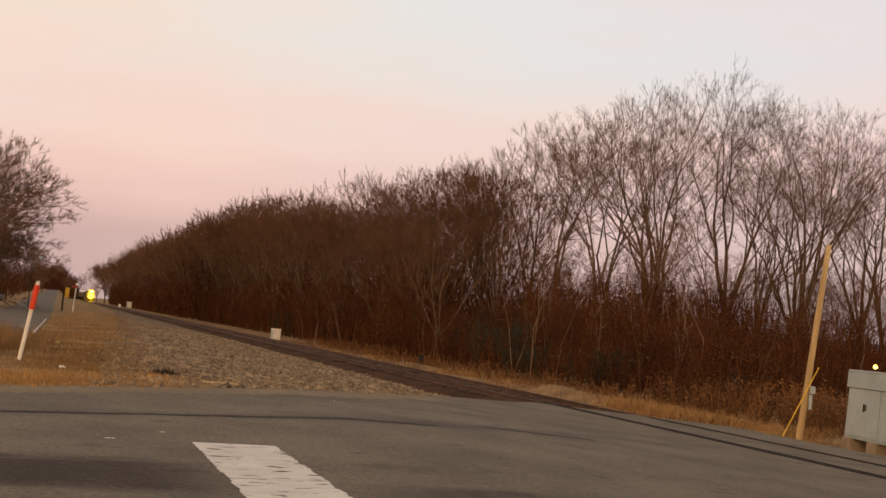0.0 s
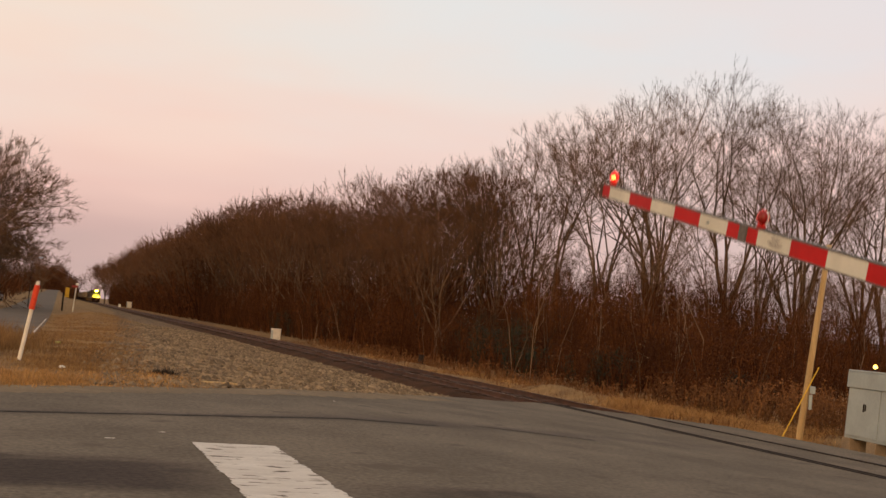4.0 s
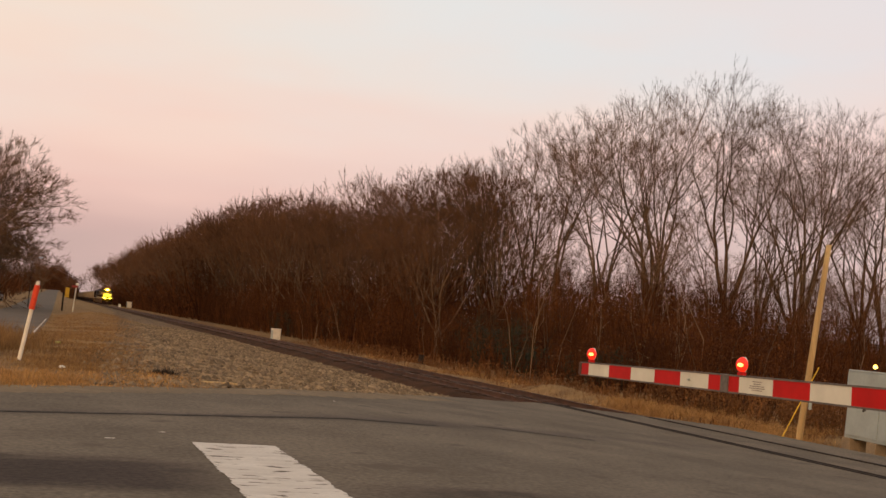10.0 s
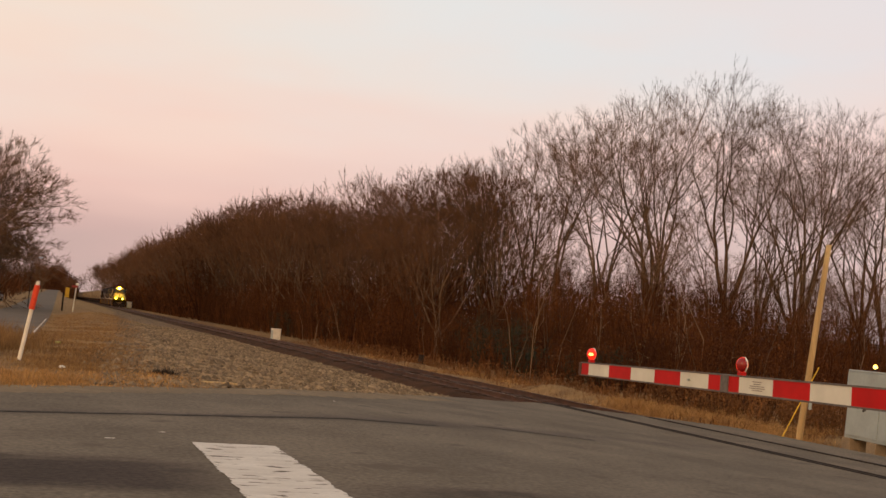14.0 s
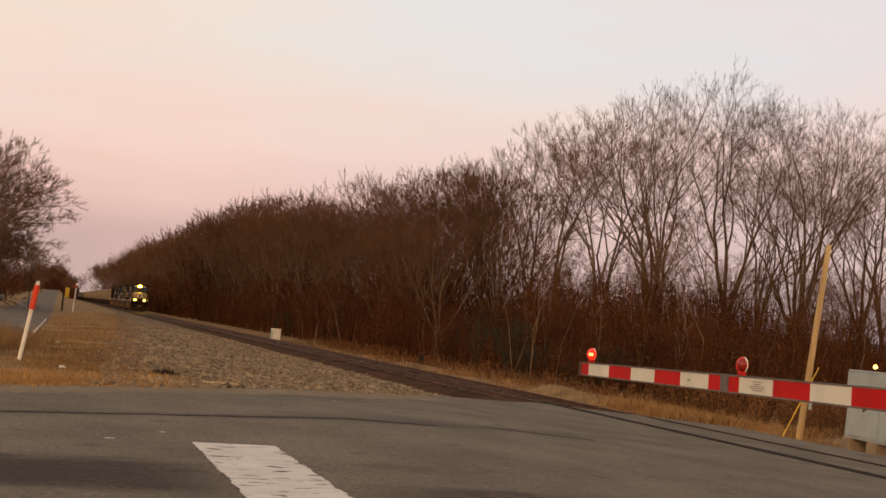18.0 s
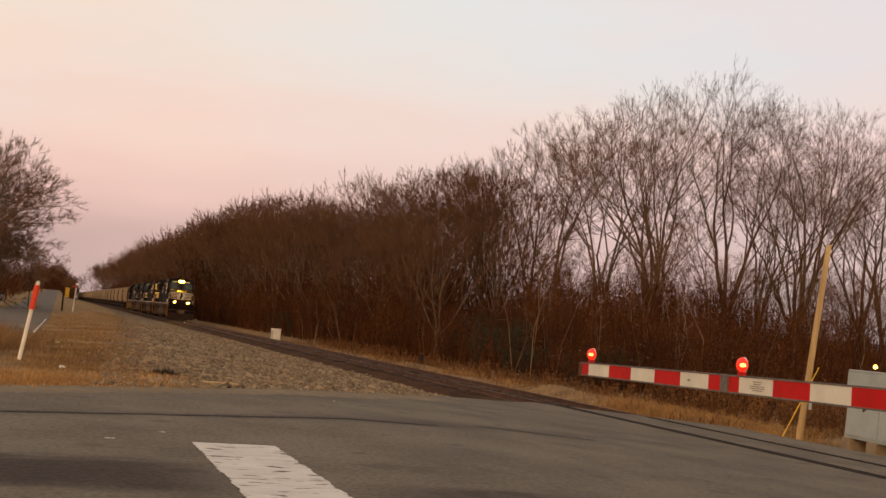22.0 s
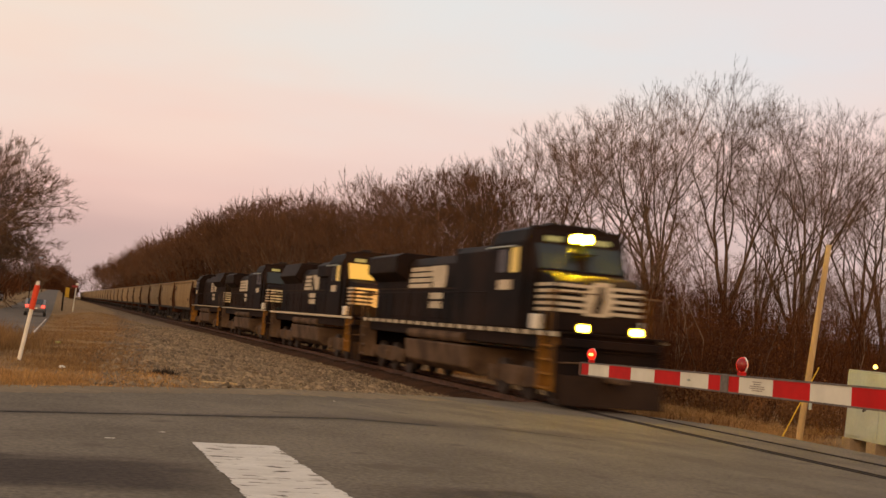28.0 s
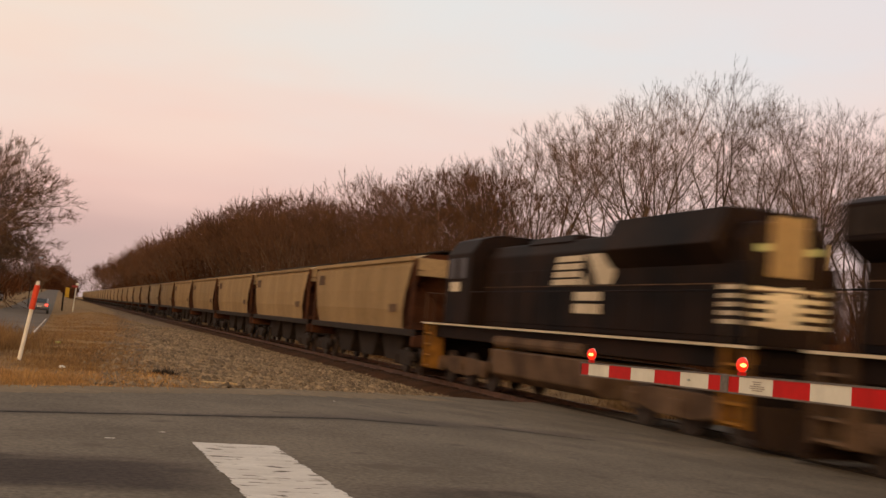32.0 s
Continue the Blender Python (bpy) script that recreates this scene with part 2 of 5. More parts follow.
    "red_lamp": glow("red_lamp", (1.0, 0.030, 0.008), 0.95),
    "red_lens": mat("dark_red_lens", (0.26, 0.012, 0.008), (0.20, 0.010, 0.008), 0.25, scale=8, fine=60, bump=0.02, spec=0.4),
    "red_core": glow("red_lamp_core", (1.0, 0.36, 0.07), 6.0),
    "rear_lamp": glow("rear_lamp", (1.0, 0.44, 0.04), 700.0),
    "rear_fill_lamp_dim": glow("rear_fill_lamp_dim", (1.0, 0.58, 0.15), 260.0),
    "amber": glow("amber_lamp", (1.0, 0.62, 0.08), 8.0),
    "tail": glow("tail_lamp", (1.0, 0.05, 0.03), 4.0),
    "numberboard": glow("lit_number_board", (0.8, 0.72, 0.22), 0.22),
    # yellow light on the second engine's glass, put into the pane as emission
    "windshield_glow": glow("glowing_windshield", (0.95, 0.52, 0.08), 0.75),
    "cab_glow": glow("warm_cab_light", (0.95, 0.55, 0.12), 0.55),
}


def worn_band(m, along, across, ends, dark):
    """Old dark sealing worn into a surface: a soft-edged, uneven band. along: its slope dy/dx; across: middle, full half width and soft
    edge in y; ends: where it fades out in x."""
    nt = m.node_tree
    N, L = nt.nodes.new, nt.links.new
    bs = nt.nodes["Principled BSDF"]
    before = bs.inputs["Base Color"].links[0].from_socket
    tc, sp, nz = N("ShaderNodeTexCoord"), N("ShaderNodeSeparateXYZ"), N("ShaderNodeTexNoise")
    mp = N("ShaderNodeMapping")
    mp.inputs["Scale"].default_value = (0.8, 2.2, 1)
    L(tc.outputs["Object"], sp.inputs[0])
    L(tc.outputs["Object"], mp.inputs[0])
    L(mp.outputs[0], nz.inputs["Vector"])
    nz.inputs["Scale"].default_value, nz.inputs["Detail"].default_value = 1.4, 6

    def math_node(op, a, b, c=0.0):
        n = N("ShaderNodeMath")
        n.operation = op
        for i, v in enumerate((a, b, c)):
            if isinstance(v, (int, float)):
                n.inputs[i].default_value = v
            else:
                L(v, n.inputs[i])
        return n.outputs[0]

    def fade(v, lo, hi):
        r = N("ShaderNodeMapRange")
        r.interpolation_type = "SMOOTHSTEP"
        r.inputs["From Min"].default_value, r.inputs["From Max"].default_value = lo, hi
        L(v, r.inputs["Value"])
        return r.outputs[0]

    mid, half, soft = across
    v = math_node("SUBTRACT", math_node("MULTIPLY_ADD", sp.outputs["X"], -along, sp.outputs["Y"]), mid)
    v = math_node("ADD", math_node("ABSOLUTE", v, 0), math_node("MULTIPLY_ADD", nz.outputs["Fac"], soft * 2.0, -soft))
    k = math_node("MULTIPLY", fade(v, half + soft, half - soft * 0.5), fade(sp.outputs["X"], ends[1] + 0.5, ends[1] - 0.6))
    k = math_node("MULTIPLY", k, fade(sp.outputs["X"], ends[0] - 1.0, ends[0] + 1.0))
    fleck = N("ShaderNodeMix")
    fleck.data_type = "RGBA"
    fleck.blend_type = "MULTIPLY"
    fleck.inputs["B"].default_value = (*dark, 1)
    L(k, fleck.inputs["Factor"])
    L(before, fleck.inputs["A"])
    L(fleck.outputs["Result"], bs.inputs["Base Color"])


worn_band(M["asphalt"], 0.0, (9.75, 0.75, 0.40), (-9, 1.3), (0.42, 0.39, 0.42))
worn_band(M["asphalt"], -0.05, (9.25, 0.35, 0.45), (2.6, 11), (0.62, 0.60, 0.62))
worn_band(M["asphalt"], 0.347, (14.50, 0.12, 0.5), (-9, 6.5), (0.68, 0.67, 0.70))
worn_band(M["asphalt"], 0.30, (15.3, 0.2, 0.6), (4, 12), (0.80, 0.79, 0.82))

# ---- mesh helpers ----
def part(name, bm, material, parent=None, label="", smooth=False):
    me = bpy.data.meshes.new(name)
    if smooth:
        for f in bm.faces:
            f.smooth = True
    bm.to_mesh(me)
    bm.free()
    me.materials.append(M[material])
    ob = new(name, me)
    ob.parent = parent
    if label:
        tagged(ob, label)
    return ob


def raw(name, verts, faces, material, parent=None, smooth=False):
    me = bpy.data.meshes.new(name)
    me.from_pydata(verts, [], faces)
    me.materials.append(M[material])
    if smooth:
        me.polygons.foreach_set("use_smooth", [True] * len(me.polygons))
    ob = new(name, me)
    ob.parent = parent
    return ob


def empty(name, m, label="", category="", group="", kind=""):
    ob = new(name)
    ob.matrix_basis = m
    return tagged(ob, label, category, group, kind)


def box(x0, x1, y0, y1, z0, z1, bevel=0.0, bm=None):
    bm = bm or bmesh.new()
    r = bmesh.ops.create_cube(bm, size=1)
    for v in r["verts"]:
        v.co = Vector(((x0 + x1) / 2 + v.co.x * (x1 - x0), (y0 + y1) / 2 + v.co.y * (y1 - y0), (z0 + z1) / 2 + v.co.z * (z1 - z0)))
    if bevel:
        es = list({e for v in r["verts"] for e in v.link_edges})
        bmesh.ops.bevel(bm, geom=es, offset=bevel, segments=2, affect="EDGES", profile=0.5)
    return bm


def rod(p, q, r, n=8, bm=None, r2=None):
    bm = bm or bmesh.new()
    p, q = Vector(p), Vector(q)
    m = Matrix.Translation((p + q) / 2) @ (q - p).to_track_quat("Z", "Y").to_matrix().to_4x4()
    bmesh.ops.create_cone(bm, cap_ends=True, segments=n, radius1=r, radius2=r if r2 is None else r2, depth=(q - p).length, matrix=m)
    return bm


def prism(poly, axis, a, b, bevel=0.0, bm=None):
    """A polygon in the two other axes, drawn out along the axis from a to b."""
    bm = bm or bmesh.new()

    def at(u, v, w):
        return {"x": (w, u, v), "y": (u, w, v), "z": (u, v, w)}[axis]
    lo = [bm.verts.new(at(u, v, a)) for u, v in poly]
    hi = [bm.verts.new(at(u, v, b)) for u, v in poly]
    fs = [bm.faces.new(lo), bm.faces.new(hi)]
    n = len(poly)
    for i in range(n):
        fs.append(bm.faces.new((lo[i], lo[(i + 1) % n], hi[(i + 1) % n], hi[i])))
    bmesh.ops.recalc_face_normals(bm, faces=fs)
    if bevel:
        es = list({e for f in fs for e in f.edges})
        bmesh.ops.bevel(bm, geom=es, offset=bevel, segments=2, affect="EDGES", profile=0.5)
    return bm


# ---- ground ----
def interp(x, pts):
    if x <= pts[0][0]:
        return pts[0][1]
    for (a, za), (b, zb) in zip(pts, pts[1:]):
        if x <= b:
            return za + (zb - za) * (x - a) / (b - a)
    return pts[-1][1]


ROAD_Z = [(4.0, 0.40), (11.5, 0.0), (15.5, -0.02), (16.1, -0.07), (18.0, -0.37), (40, -0.9)]
LAND_Z = [(3.0, 0.40), (11.7, -0.36), (12.2, -0.34), (14.6, -0.34), (16.0, -0.42), (20, -0.35), (30, -0.2), (60, 0.3)]
EDGE = [(-40, -6.0), (-4.0, 15.8), (-0.7, 18.2), (1.0, 19.4), (4.1, 21.3), (9.2, 26.6), (12.2, 28.6), (14.6, 25.5), (16.5, 23.2), (30, 22.0), (60, 22.0)]


def road_z(x, y=0):
    return interp(x, ROAD_Z)


def land_z(x, y):
    e = interp(x, EDGE)
    k = min(max((y - e + 0.1) / 1.6, 0), 1)
    z = road_z(x) * (1 - k) + interp(x, LAND_Z) * k
    far = interp(y, [(30, 0.0), (105, -0.7), (160, -0.6), (400, 1.6), (700, 4.0), (1100, 6.0)]) * min(max((4 - x) / 4, 0), 1)
    return z + far


def hilly(x, y):
    n = noise.noise(Vector((x * 0.35, y * 0.35, 3.1))) * 0.05 + noise.noise(Vector((x * 1.3, y * 1.3, 7.7))) * 0.02
    e = interp(x, EDGE)
    k = min(max((y - e - 0.4) / 1.5, 0), 1)
    lumps = max(0.0, noise.noise(Vector((x * 0.55, y * 0.33, 5.5))) + 0.10) * 0.34 * min(max((x - 16.4) / 1.2, 0), 1) * min(max((70 - y) / 15, 0), 1)
    return land_z(x, y) + n * k + lumps * k


def grid(name, xs, ys, zf, material, lift=0.0, keep=None):
    vs = [(x, y, zf(x, y) + lift) for y in ys for x in xs]
    n = len(xs)
    fs = [(j * n + i, j * n + i + 1, (j + 1) * n + i + 1, (j + 1) * n + i) for j in range(len(ys) - 1) for i in range(n - 1)
          if keep is None or keep((xs[i] + xs[i + 1]) / 2, (ys[j] + ys[j + 1]) / 2)]
    return raw(name, vs, fs, material, smooth=True)


def steps(*runs):
    out = []
    for a, b, d in runs:
        n = max(1, round((b - a) / d))
        out += [a + (b - a) * i / n for i in range(n)]
    return out + [runs[-1][1]]


xs = steps((-3000, -200, 350), (-200, -20, 20), (-20, -4, 2), (-4, 22, 0.4), (22, 60, 4), (60, 300, 40), (300, 3000, 400))
ys = steps((-3000, -100, 500), (-100, 0, 10), (0, 12, 1.5), (12, 60, 0.4), (60, 130, 2), (130, 400, 15), (400, 4000, 200))
ground = tagged(grid("ground", xs, ys, hilly, "soil"), "brown winter ground with dead grass", "ground", kind="structure")

# the crossing road: asphalt on this side, between the rails and beyond
def road_sheet(name, x_runs, lift=0.012, rows=16):
    px = steps(*x_runs)
    vs, fs = [], []
    for x in px:
        e = interp(x, EDGE) + 0.10 * noise.noise(Vector((x * 1.7, 0, 0)))
        for j in range(rows + 1):
            y = -30 + (e + 30) * (1 - (1 - j / rows) ** 1.5)
            vs.append((x, y, road_z(x) + lift))
    for i in range(len(px) - 1):
        for j in range(rows):
            a = i * (rows + 1) + j
            fs.append((a, a + rows + 1, a + rows + 2, a + 1))
    return tagged(raw(name, vs, fs, "asphalt", smooth=True), "grey patched asphalt of the crossing road", "road", kind="structure")


NEAR_RAIL, FAR_RAIL = TRACK_X - GAUGE / 2 - 0.035, TRACK_X + GAUGE / 2 + 0.035
road_sheet("road", [(-40, -4, 4), (-4, NEAR_RAIL - 0.06, 0.35)])
road_sheet("road_between_rails", [(NEAR_RAIL + 0.09, FAR_RAIL - 0.09, 0.2)])
road_sheet("road_beyond", [(FAR_RAIL + 0.06, 20, 0.4), (20, 60, 8)])

# stop line and tar seams
def strip(name, pts, half, material, zf, lift, label, ragged=0.0):
    vs, fs = [], []
    for i, (x, y) in enumerate(pts):
        a = Vector(pts[max(i - 1, 0)])
        b = Vector(pts[min(i + 1, len(pts) - 1)])
        d = (b - a).normalized()
        n = Vector((-d.y, d.x))
        for s in (-1, 1):
            h = half * (1 + ragged * (0.6 * noise.noise(Vector((x * 2.3, y * 2.3, s * 5))) + 0.8 * noise.noise(Vector((x * 13.0, y * 13.0, s * 9)))))
            q = Vector((x, y)) + n * h * s
            vs.append((q.x, q.y, zf(q.x, q.y) + lift))
    for i in range(len(pts) - 1):
        fs.append((2 * i, 2 * i + 1, 2 * i + 3, 2 * i + 2))
    return tagged(raw(name, vs, fs, material), label, "road marking", kind="structure")


strip("stop_line", [(1.855 + i * 0.00012, 12.1 - i * 0.011) for i in range(720)], 0.425, "line_paint", road_z, 0.018,
      "worn white stop line painted on asphalt", 0.07)
strip("tar_seam", [(-6 + 0.25 * i, 12.38 + 0.0868 * i + 0.06 * noise.noise(Vector((i * 0.3, 0, 0)))) for i in range(47)], 0.06, "tar", road_z, 0.016,
      "dark tar seam across asphalt", 0.8)
strip("tar_seam", [(6.4 + 0.2 * i, 17.30 - 0.022 * i) for i in range(11)], 0.05, "tar", road_z, 0.016, "dark tar seam across asphalt", 0.9)

for fx, fy, fl in ((0.62, 12.1, 0.05), (1.2, 12.9, 0.02), (4.6, 19.4, 0.03)):
    strip("paint_fleck", [(fx - fl, fy), (fx, fy + 0.01), (fx + fl, fy)], 0.03, "line_paint", road_z, 0.0175, "worn fleck of white road paint", 0.5)

strip("road_dust", [(-5 + 0.1 * i, interp(-5 + 0.1 * i, EDGE) - 0.75) for i in range(135)], 0.5, "dust", road_z, 0.0145, "sandy dust along the asphalt's edge", 0.7)

# the road that runs along the railway
def side_road_z(x, y):
    return land_z(x, y)


grid("side_road", steps((-5.8, -0.62, 0.9)), steps((35.5, 130, 4), (130, 700, 20)), side_road_z, "asphalt_far", 0.03)
tagged(bpy.data.objects["side_road"], "pale grey asphalt road along the railway", "road", kind="structure")
strip("edge_line", [(-0.80, 45 + 4 * i) for i in range(14)], 0.035, "line_paint", side_road_z, 0.045, "white road edge line")

# ---- railway track ----
TRACK_Y0, TRACK_Y1 = -120, 1400
track = empty("railway_track", pose(TRACK_X, 0, 0), "single rusty railway track on dark ballast", "railway track", kind="structure")


def bed():
    prof = [(-2.1, -0.42), (-1.55, -0.20), (-1.3, -0.17), (1.3, -0.17), (1.55, -0.20), (2.3, -0.5)]
    yy = steps((29.2, 130, 1.2), (130, 400, 15), (400, TRACK_Y1, 100))
    vs, fs = [], []
    n = len(prof)
    for y in yy:
        for i, (u, z) in enumerate(prof):
            w = noise.noise(Vector((u, y * 0.8, 1.0)))
            vs.append((u + 0.10 * w, y, z + 0.03 * noise.noise(Vector((u * 2, y * 1.3, 4.0)))))
    for j in range(len(yy) - 1):
        for i in range(n - 1):
            a = j * n + i
            fs.append((a, a + 1, a + n + 1, a + n))
    return raw("ballast_bed", vs, fs, "ballast", track, smooth=True)


bed()
RAIL_PROFILE = [(-0.07, -0.17), (0.07, -0.17), (0.07, -0.155), (0.012, -0.135), (0.012, -0.04), (0.037, -0.03), (0.037, -0.003),
                (-0.037, -0.003), (-0.037, -0.03), (-0.012, -0.04), (-0.012, -0.135), (-0.07, -0.155)]
for side in (-1, 1):
    c = side * (GAUGE / 2 + 0.035)
    rail = part("rail", prism([(c + u, z) for u, z in RAIL_PROFILE], "y", TRACK_Y0, TRACK_Y1), "rail", track)
    part("rail_head", box(c - 0.033, c + 0.033, TRACK_Y0, TRACK_Y1, -0.004, 0.0), "rail_top", rail, "shiny worn rail head")

def ties():
    proto = None
    rng = random.Random(9)
    for i in range(170):
        y = 29.4 + i * 0.54
        if proto is None:
            bm = box(-1.3, 1.3, -0.11, 0.11, -0.30, -0.145, 0.012)
            proto = part("tie", bm, "tie", track).data
            ob = track.children[-1]
        else:
            ob = new("tie", proto)
            ob.parent = track
        ob.matrix_basis = pose(rng.gauss(0, 0.03), y + rng.gauss(0, 0.02), rng.gauss(0, 0.008), 0, 0, rng.gauss(0, 0.8))


# dark rubber beside the rails in the road, and the gap for the wheel flanges
for x0, x1, y1 in ((NEAR_RAIL - 0.14, NEAR_RAIL - 0.045, 28.7), (NEAR_RAIL + 0.06, NEAR_RAIL + 0.10, 28.0), (FAR_RAIL - 0.14, FAR_RAIL - 0.07, 25.6)):
    tagged(part("flangeway", box(x0, x1, -30, y1, -0.3, 0.022, 0.004), "tar"), "dark rubber strip beside the rail in the road", "road", kind="structure")


# ---- gate ----
PIVOT = (4.62, 2.62, 1.64)
ARM_L = 7.105
FACING = 52  # the lamps' turn towards the waiting traffic


def crossing_gate():
    gx, gy, gz = PIVOT
    base = empty("crossing_gate_mast", pose(gx, gy, road_z(gx)), "grey steel crossing gate mast on concrete", "crossing gate")
    part("foundation", box(-0.5, 0.5, -0.9, -0.1, 0.0, 0.12, 0.03), "concrete", base)
    part("mast", rod((0.0, -0.5, 0.1), (0.0, -0.5, 4.2), 0.07, 12), "galv", base)
    part("gate_mechanism", box(-0.3, 0.02, -0.75, -0.28, 0.85, 1.6, 0.04), "galv", base)
    arm = empty("gate_arm", pose(*PIVOT), "red and white striped crossing gate arm with red lamps", "gate arm")
    # along local +y from the pivot to the tip
    s = 0.4064
    first = ARM_L - 0.165
    edges = [ARM_L - 0.02, first]
    while edges[-1] - s > 0.7:
        edges.append(edges[-1] - s)

    def height(y):
        return 0.052 + (ARM_L - y) * 0.0018

    def panel(y0, y1, material, name):
        h0, h1 = height(y0), height(y1)
        bm = prism([(y0, -h0), (y1, -h1), (y1, h1), (y0, h0)], "x", -0.03, 0.03)
        part(name, bm, material, arm)
    red = True
    for a, b in zip(edges, edges[1:]):
        panel(b, a, "gate_red" if red else "gate_white", "red_stripe" if red else "white_stripe")
        red = not red
    part("counter_arm", box(-0.04, 0.04, -0.6, 0.75, -0.06, 0.06, 0.02), "galv", arm)
    for zz in (-1, 1):
        bm = prism([(0.7, zz * (height(0.7) + 0.004) - 0.006), (ARM_L, zz * (height(ARM_L) + 0.004) - 0.006), (ARM_L, zz * (height(ARM_L) + 0.004) + 0.006), (0.7, zz * (height(0.7) + 0.004) + 0.006)], "x", -0.034, 0.034)
        part("edge_trim", bm, "clamp", arm, "grey metal edge trim")
    part("tip_cap", box(-0.036, 0.036, ARM_L - 0.02, ARM_L + 0.04, -0.058, 0.058, 0.008), "rail", arm, "dull brown end cap")
    # the clamp where the two lengths of the arm join
    yj = first - 5.55 * s
    part("joint_clamp", box(-0.042, 0.042, yj - 0.05, yj + 0.05, -0.066, 0.066, 0.008), "clamp", arm, "dull grey joint clamp")
    part("bolt", rod((-0.05, first - 4.35 * s, 0.0), (-0.02, first - 4.35 * s, 0.0), 0.008, 10), "galv", arm)
    # lettered sticker, too small to read
    for i, (w, z) in enumerate(((0.11, 0.030), (0.08, 0.015), (0.17, 0.000), (0.18, -0.014), (0.12, -0.028))):
        c = first - 6.55 * s
        part("sticker_line", box(-0.0335, -0.0302, c - w / 2, c + w / 2, z - 0.0032, z + 0.0032), "sticker_ink", arm)
    lit = None
    for yl in (ARM_L - 0.15, first - 5.95 * s):
        h = height(yl)
        zc = h + 0.085
        lamp = part("lamp_bracket", box(-0.020, 0.020, yl - 0.03, yl + 0.03, -h * 0.6, h + 0.035, 0.005), "gate_red", arm)
        bm = bmesh.new()
        bmesh.ops.create_uvsphere(bm, u_segments=20, v_segments=12, radius=0.044, matrix=Matrix.Translation((0, yl, zc)) @ Matrix.Diagonal((0.92, 0.92, 1.14, 1)))
        part("lamp_lens", bm, "red_lens", lamp, "dark red lens", smooth=True)
        bm = bmesh.new()
        bmesh.ops.create_cone(bm, cap_ends=False, segments=24, radius1=0.052, radius2=0.050, depth=0.014, matrix=Matrix.Translation((0.018, yl + 0.010, zc)) @ Matrix.Rotation(radians(90), 4, "Y") @ Matrix.Diagonal((1.1, 0.9, 1, 1)))
        part("lamp_rim", bm, "marker_white", lamp, "pale rim round the lens")
        # added glowing half shell over the lens; the second lamp's turns to imitate flashing
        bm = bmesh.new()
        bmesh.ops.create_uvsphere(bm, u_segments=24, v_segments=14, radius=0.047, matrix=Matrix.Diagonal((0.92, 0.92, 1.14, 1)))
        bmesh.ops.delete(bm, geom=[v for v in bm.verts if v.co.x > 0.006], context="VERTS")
        glowing = part("lit_lens", bm, "red_lamp", arm, "glowing red half shell over the lens", smooth=True)
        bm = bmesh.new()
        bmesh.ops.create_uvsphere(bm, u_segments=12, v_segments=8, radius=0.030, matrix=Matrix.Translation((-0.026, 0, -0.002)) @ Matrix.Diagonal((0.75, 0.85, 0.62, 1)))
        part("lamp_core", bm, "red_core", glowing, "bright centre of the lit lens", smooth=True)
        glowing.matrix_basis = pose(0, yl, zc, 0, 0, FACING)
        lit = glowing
    return arm, lit


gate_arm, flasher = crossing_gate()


# ---- signal cabinet, pole, markers ----
def signal_cabinet():
    c = empty("signal_cabinet", pose(18.33, 23.77, -0.17, 0, 3.2, -10), "grey aluminium railway signal cabinet on concrete feet", "cabinet")
    # faces the track: front at x = 0, from the corner at y = 0 towards -y
    part("body", box(0.0, 1.25, -3.2, 0.0, 0.13, 1.72, 0.012), "galv", c)
    part("roof", box(-0.04, 1.30, -3.26, 0.05, 1.72, 1.77, 0.015), "galv", c)
    part("eave_trim", box(-0.05, -0.002, -3.24, 0.04, 1.34, 1.715, 0.01), "galv", c)
    for y0 in (-1.52, -3.1):
        d = part("door", box(-0.022, -0.002, y0, y0 + 1.46, 0.2, 1.32, 0.006), "galv", c)
        part("hasp", box(-0.04, -0.024, y0 + 0.58, y0 + 0.62, 0.82, 0.98, 0.004), "steel", d)
        part("handle", box(-0.05, -0.024, y0 + 0.66, y0 + 0.69, 0.80, 0.98, 0.006), "steel", d)
    for y0 in (-3.1, -1.6, -0.42):
        part("foot", box(-0.06, 1.2, y0, y0 + 0.42, -0.24, 0.13, 0.02), "concrete", c)
    l = part("beacon_base", rod((0.1, -0.93, 1.79), (0.1, -0.93, 1.84), 0.045, 12), "steel", c)
    bm = bmesh.new()
    bmesh.ops.create_uvsphere(bm, u_segments=14, v_segments=8, radius=0.05, matrix=Matrix.Translation((0.1, -0.93, 1.88)))
    part("beacon", bm, "amber", l, "lit amber beacon", smooth=True)


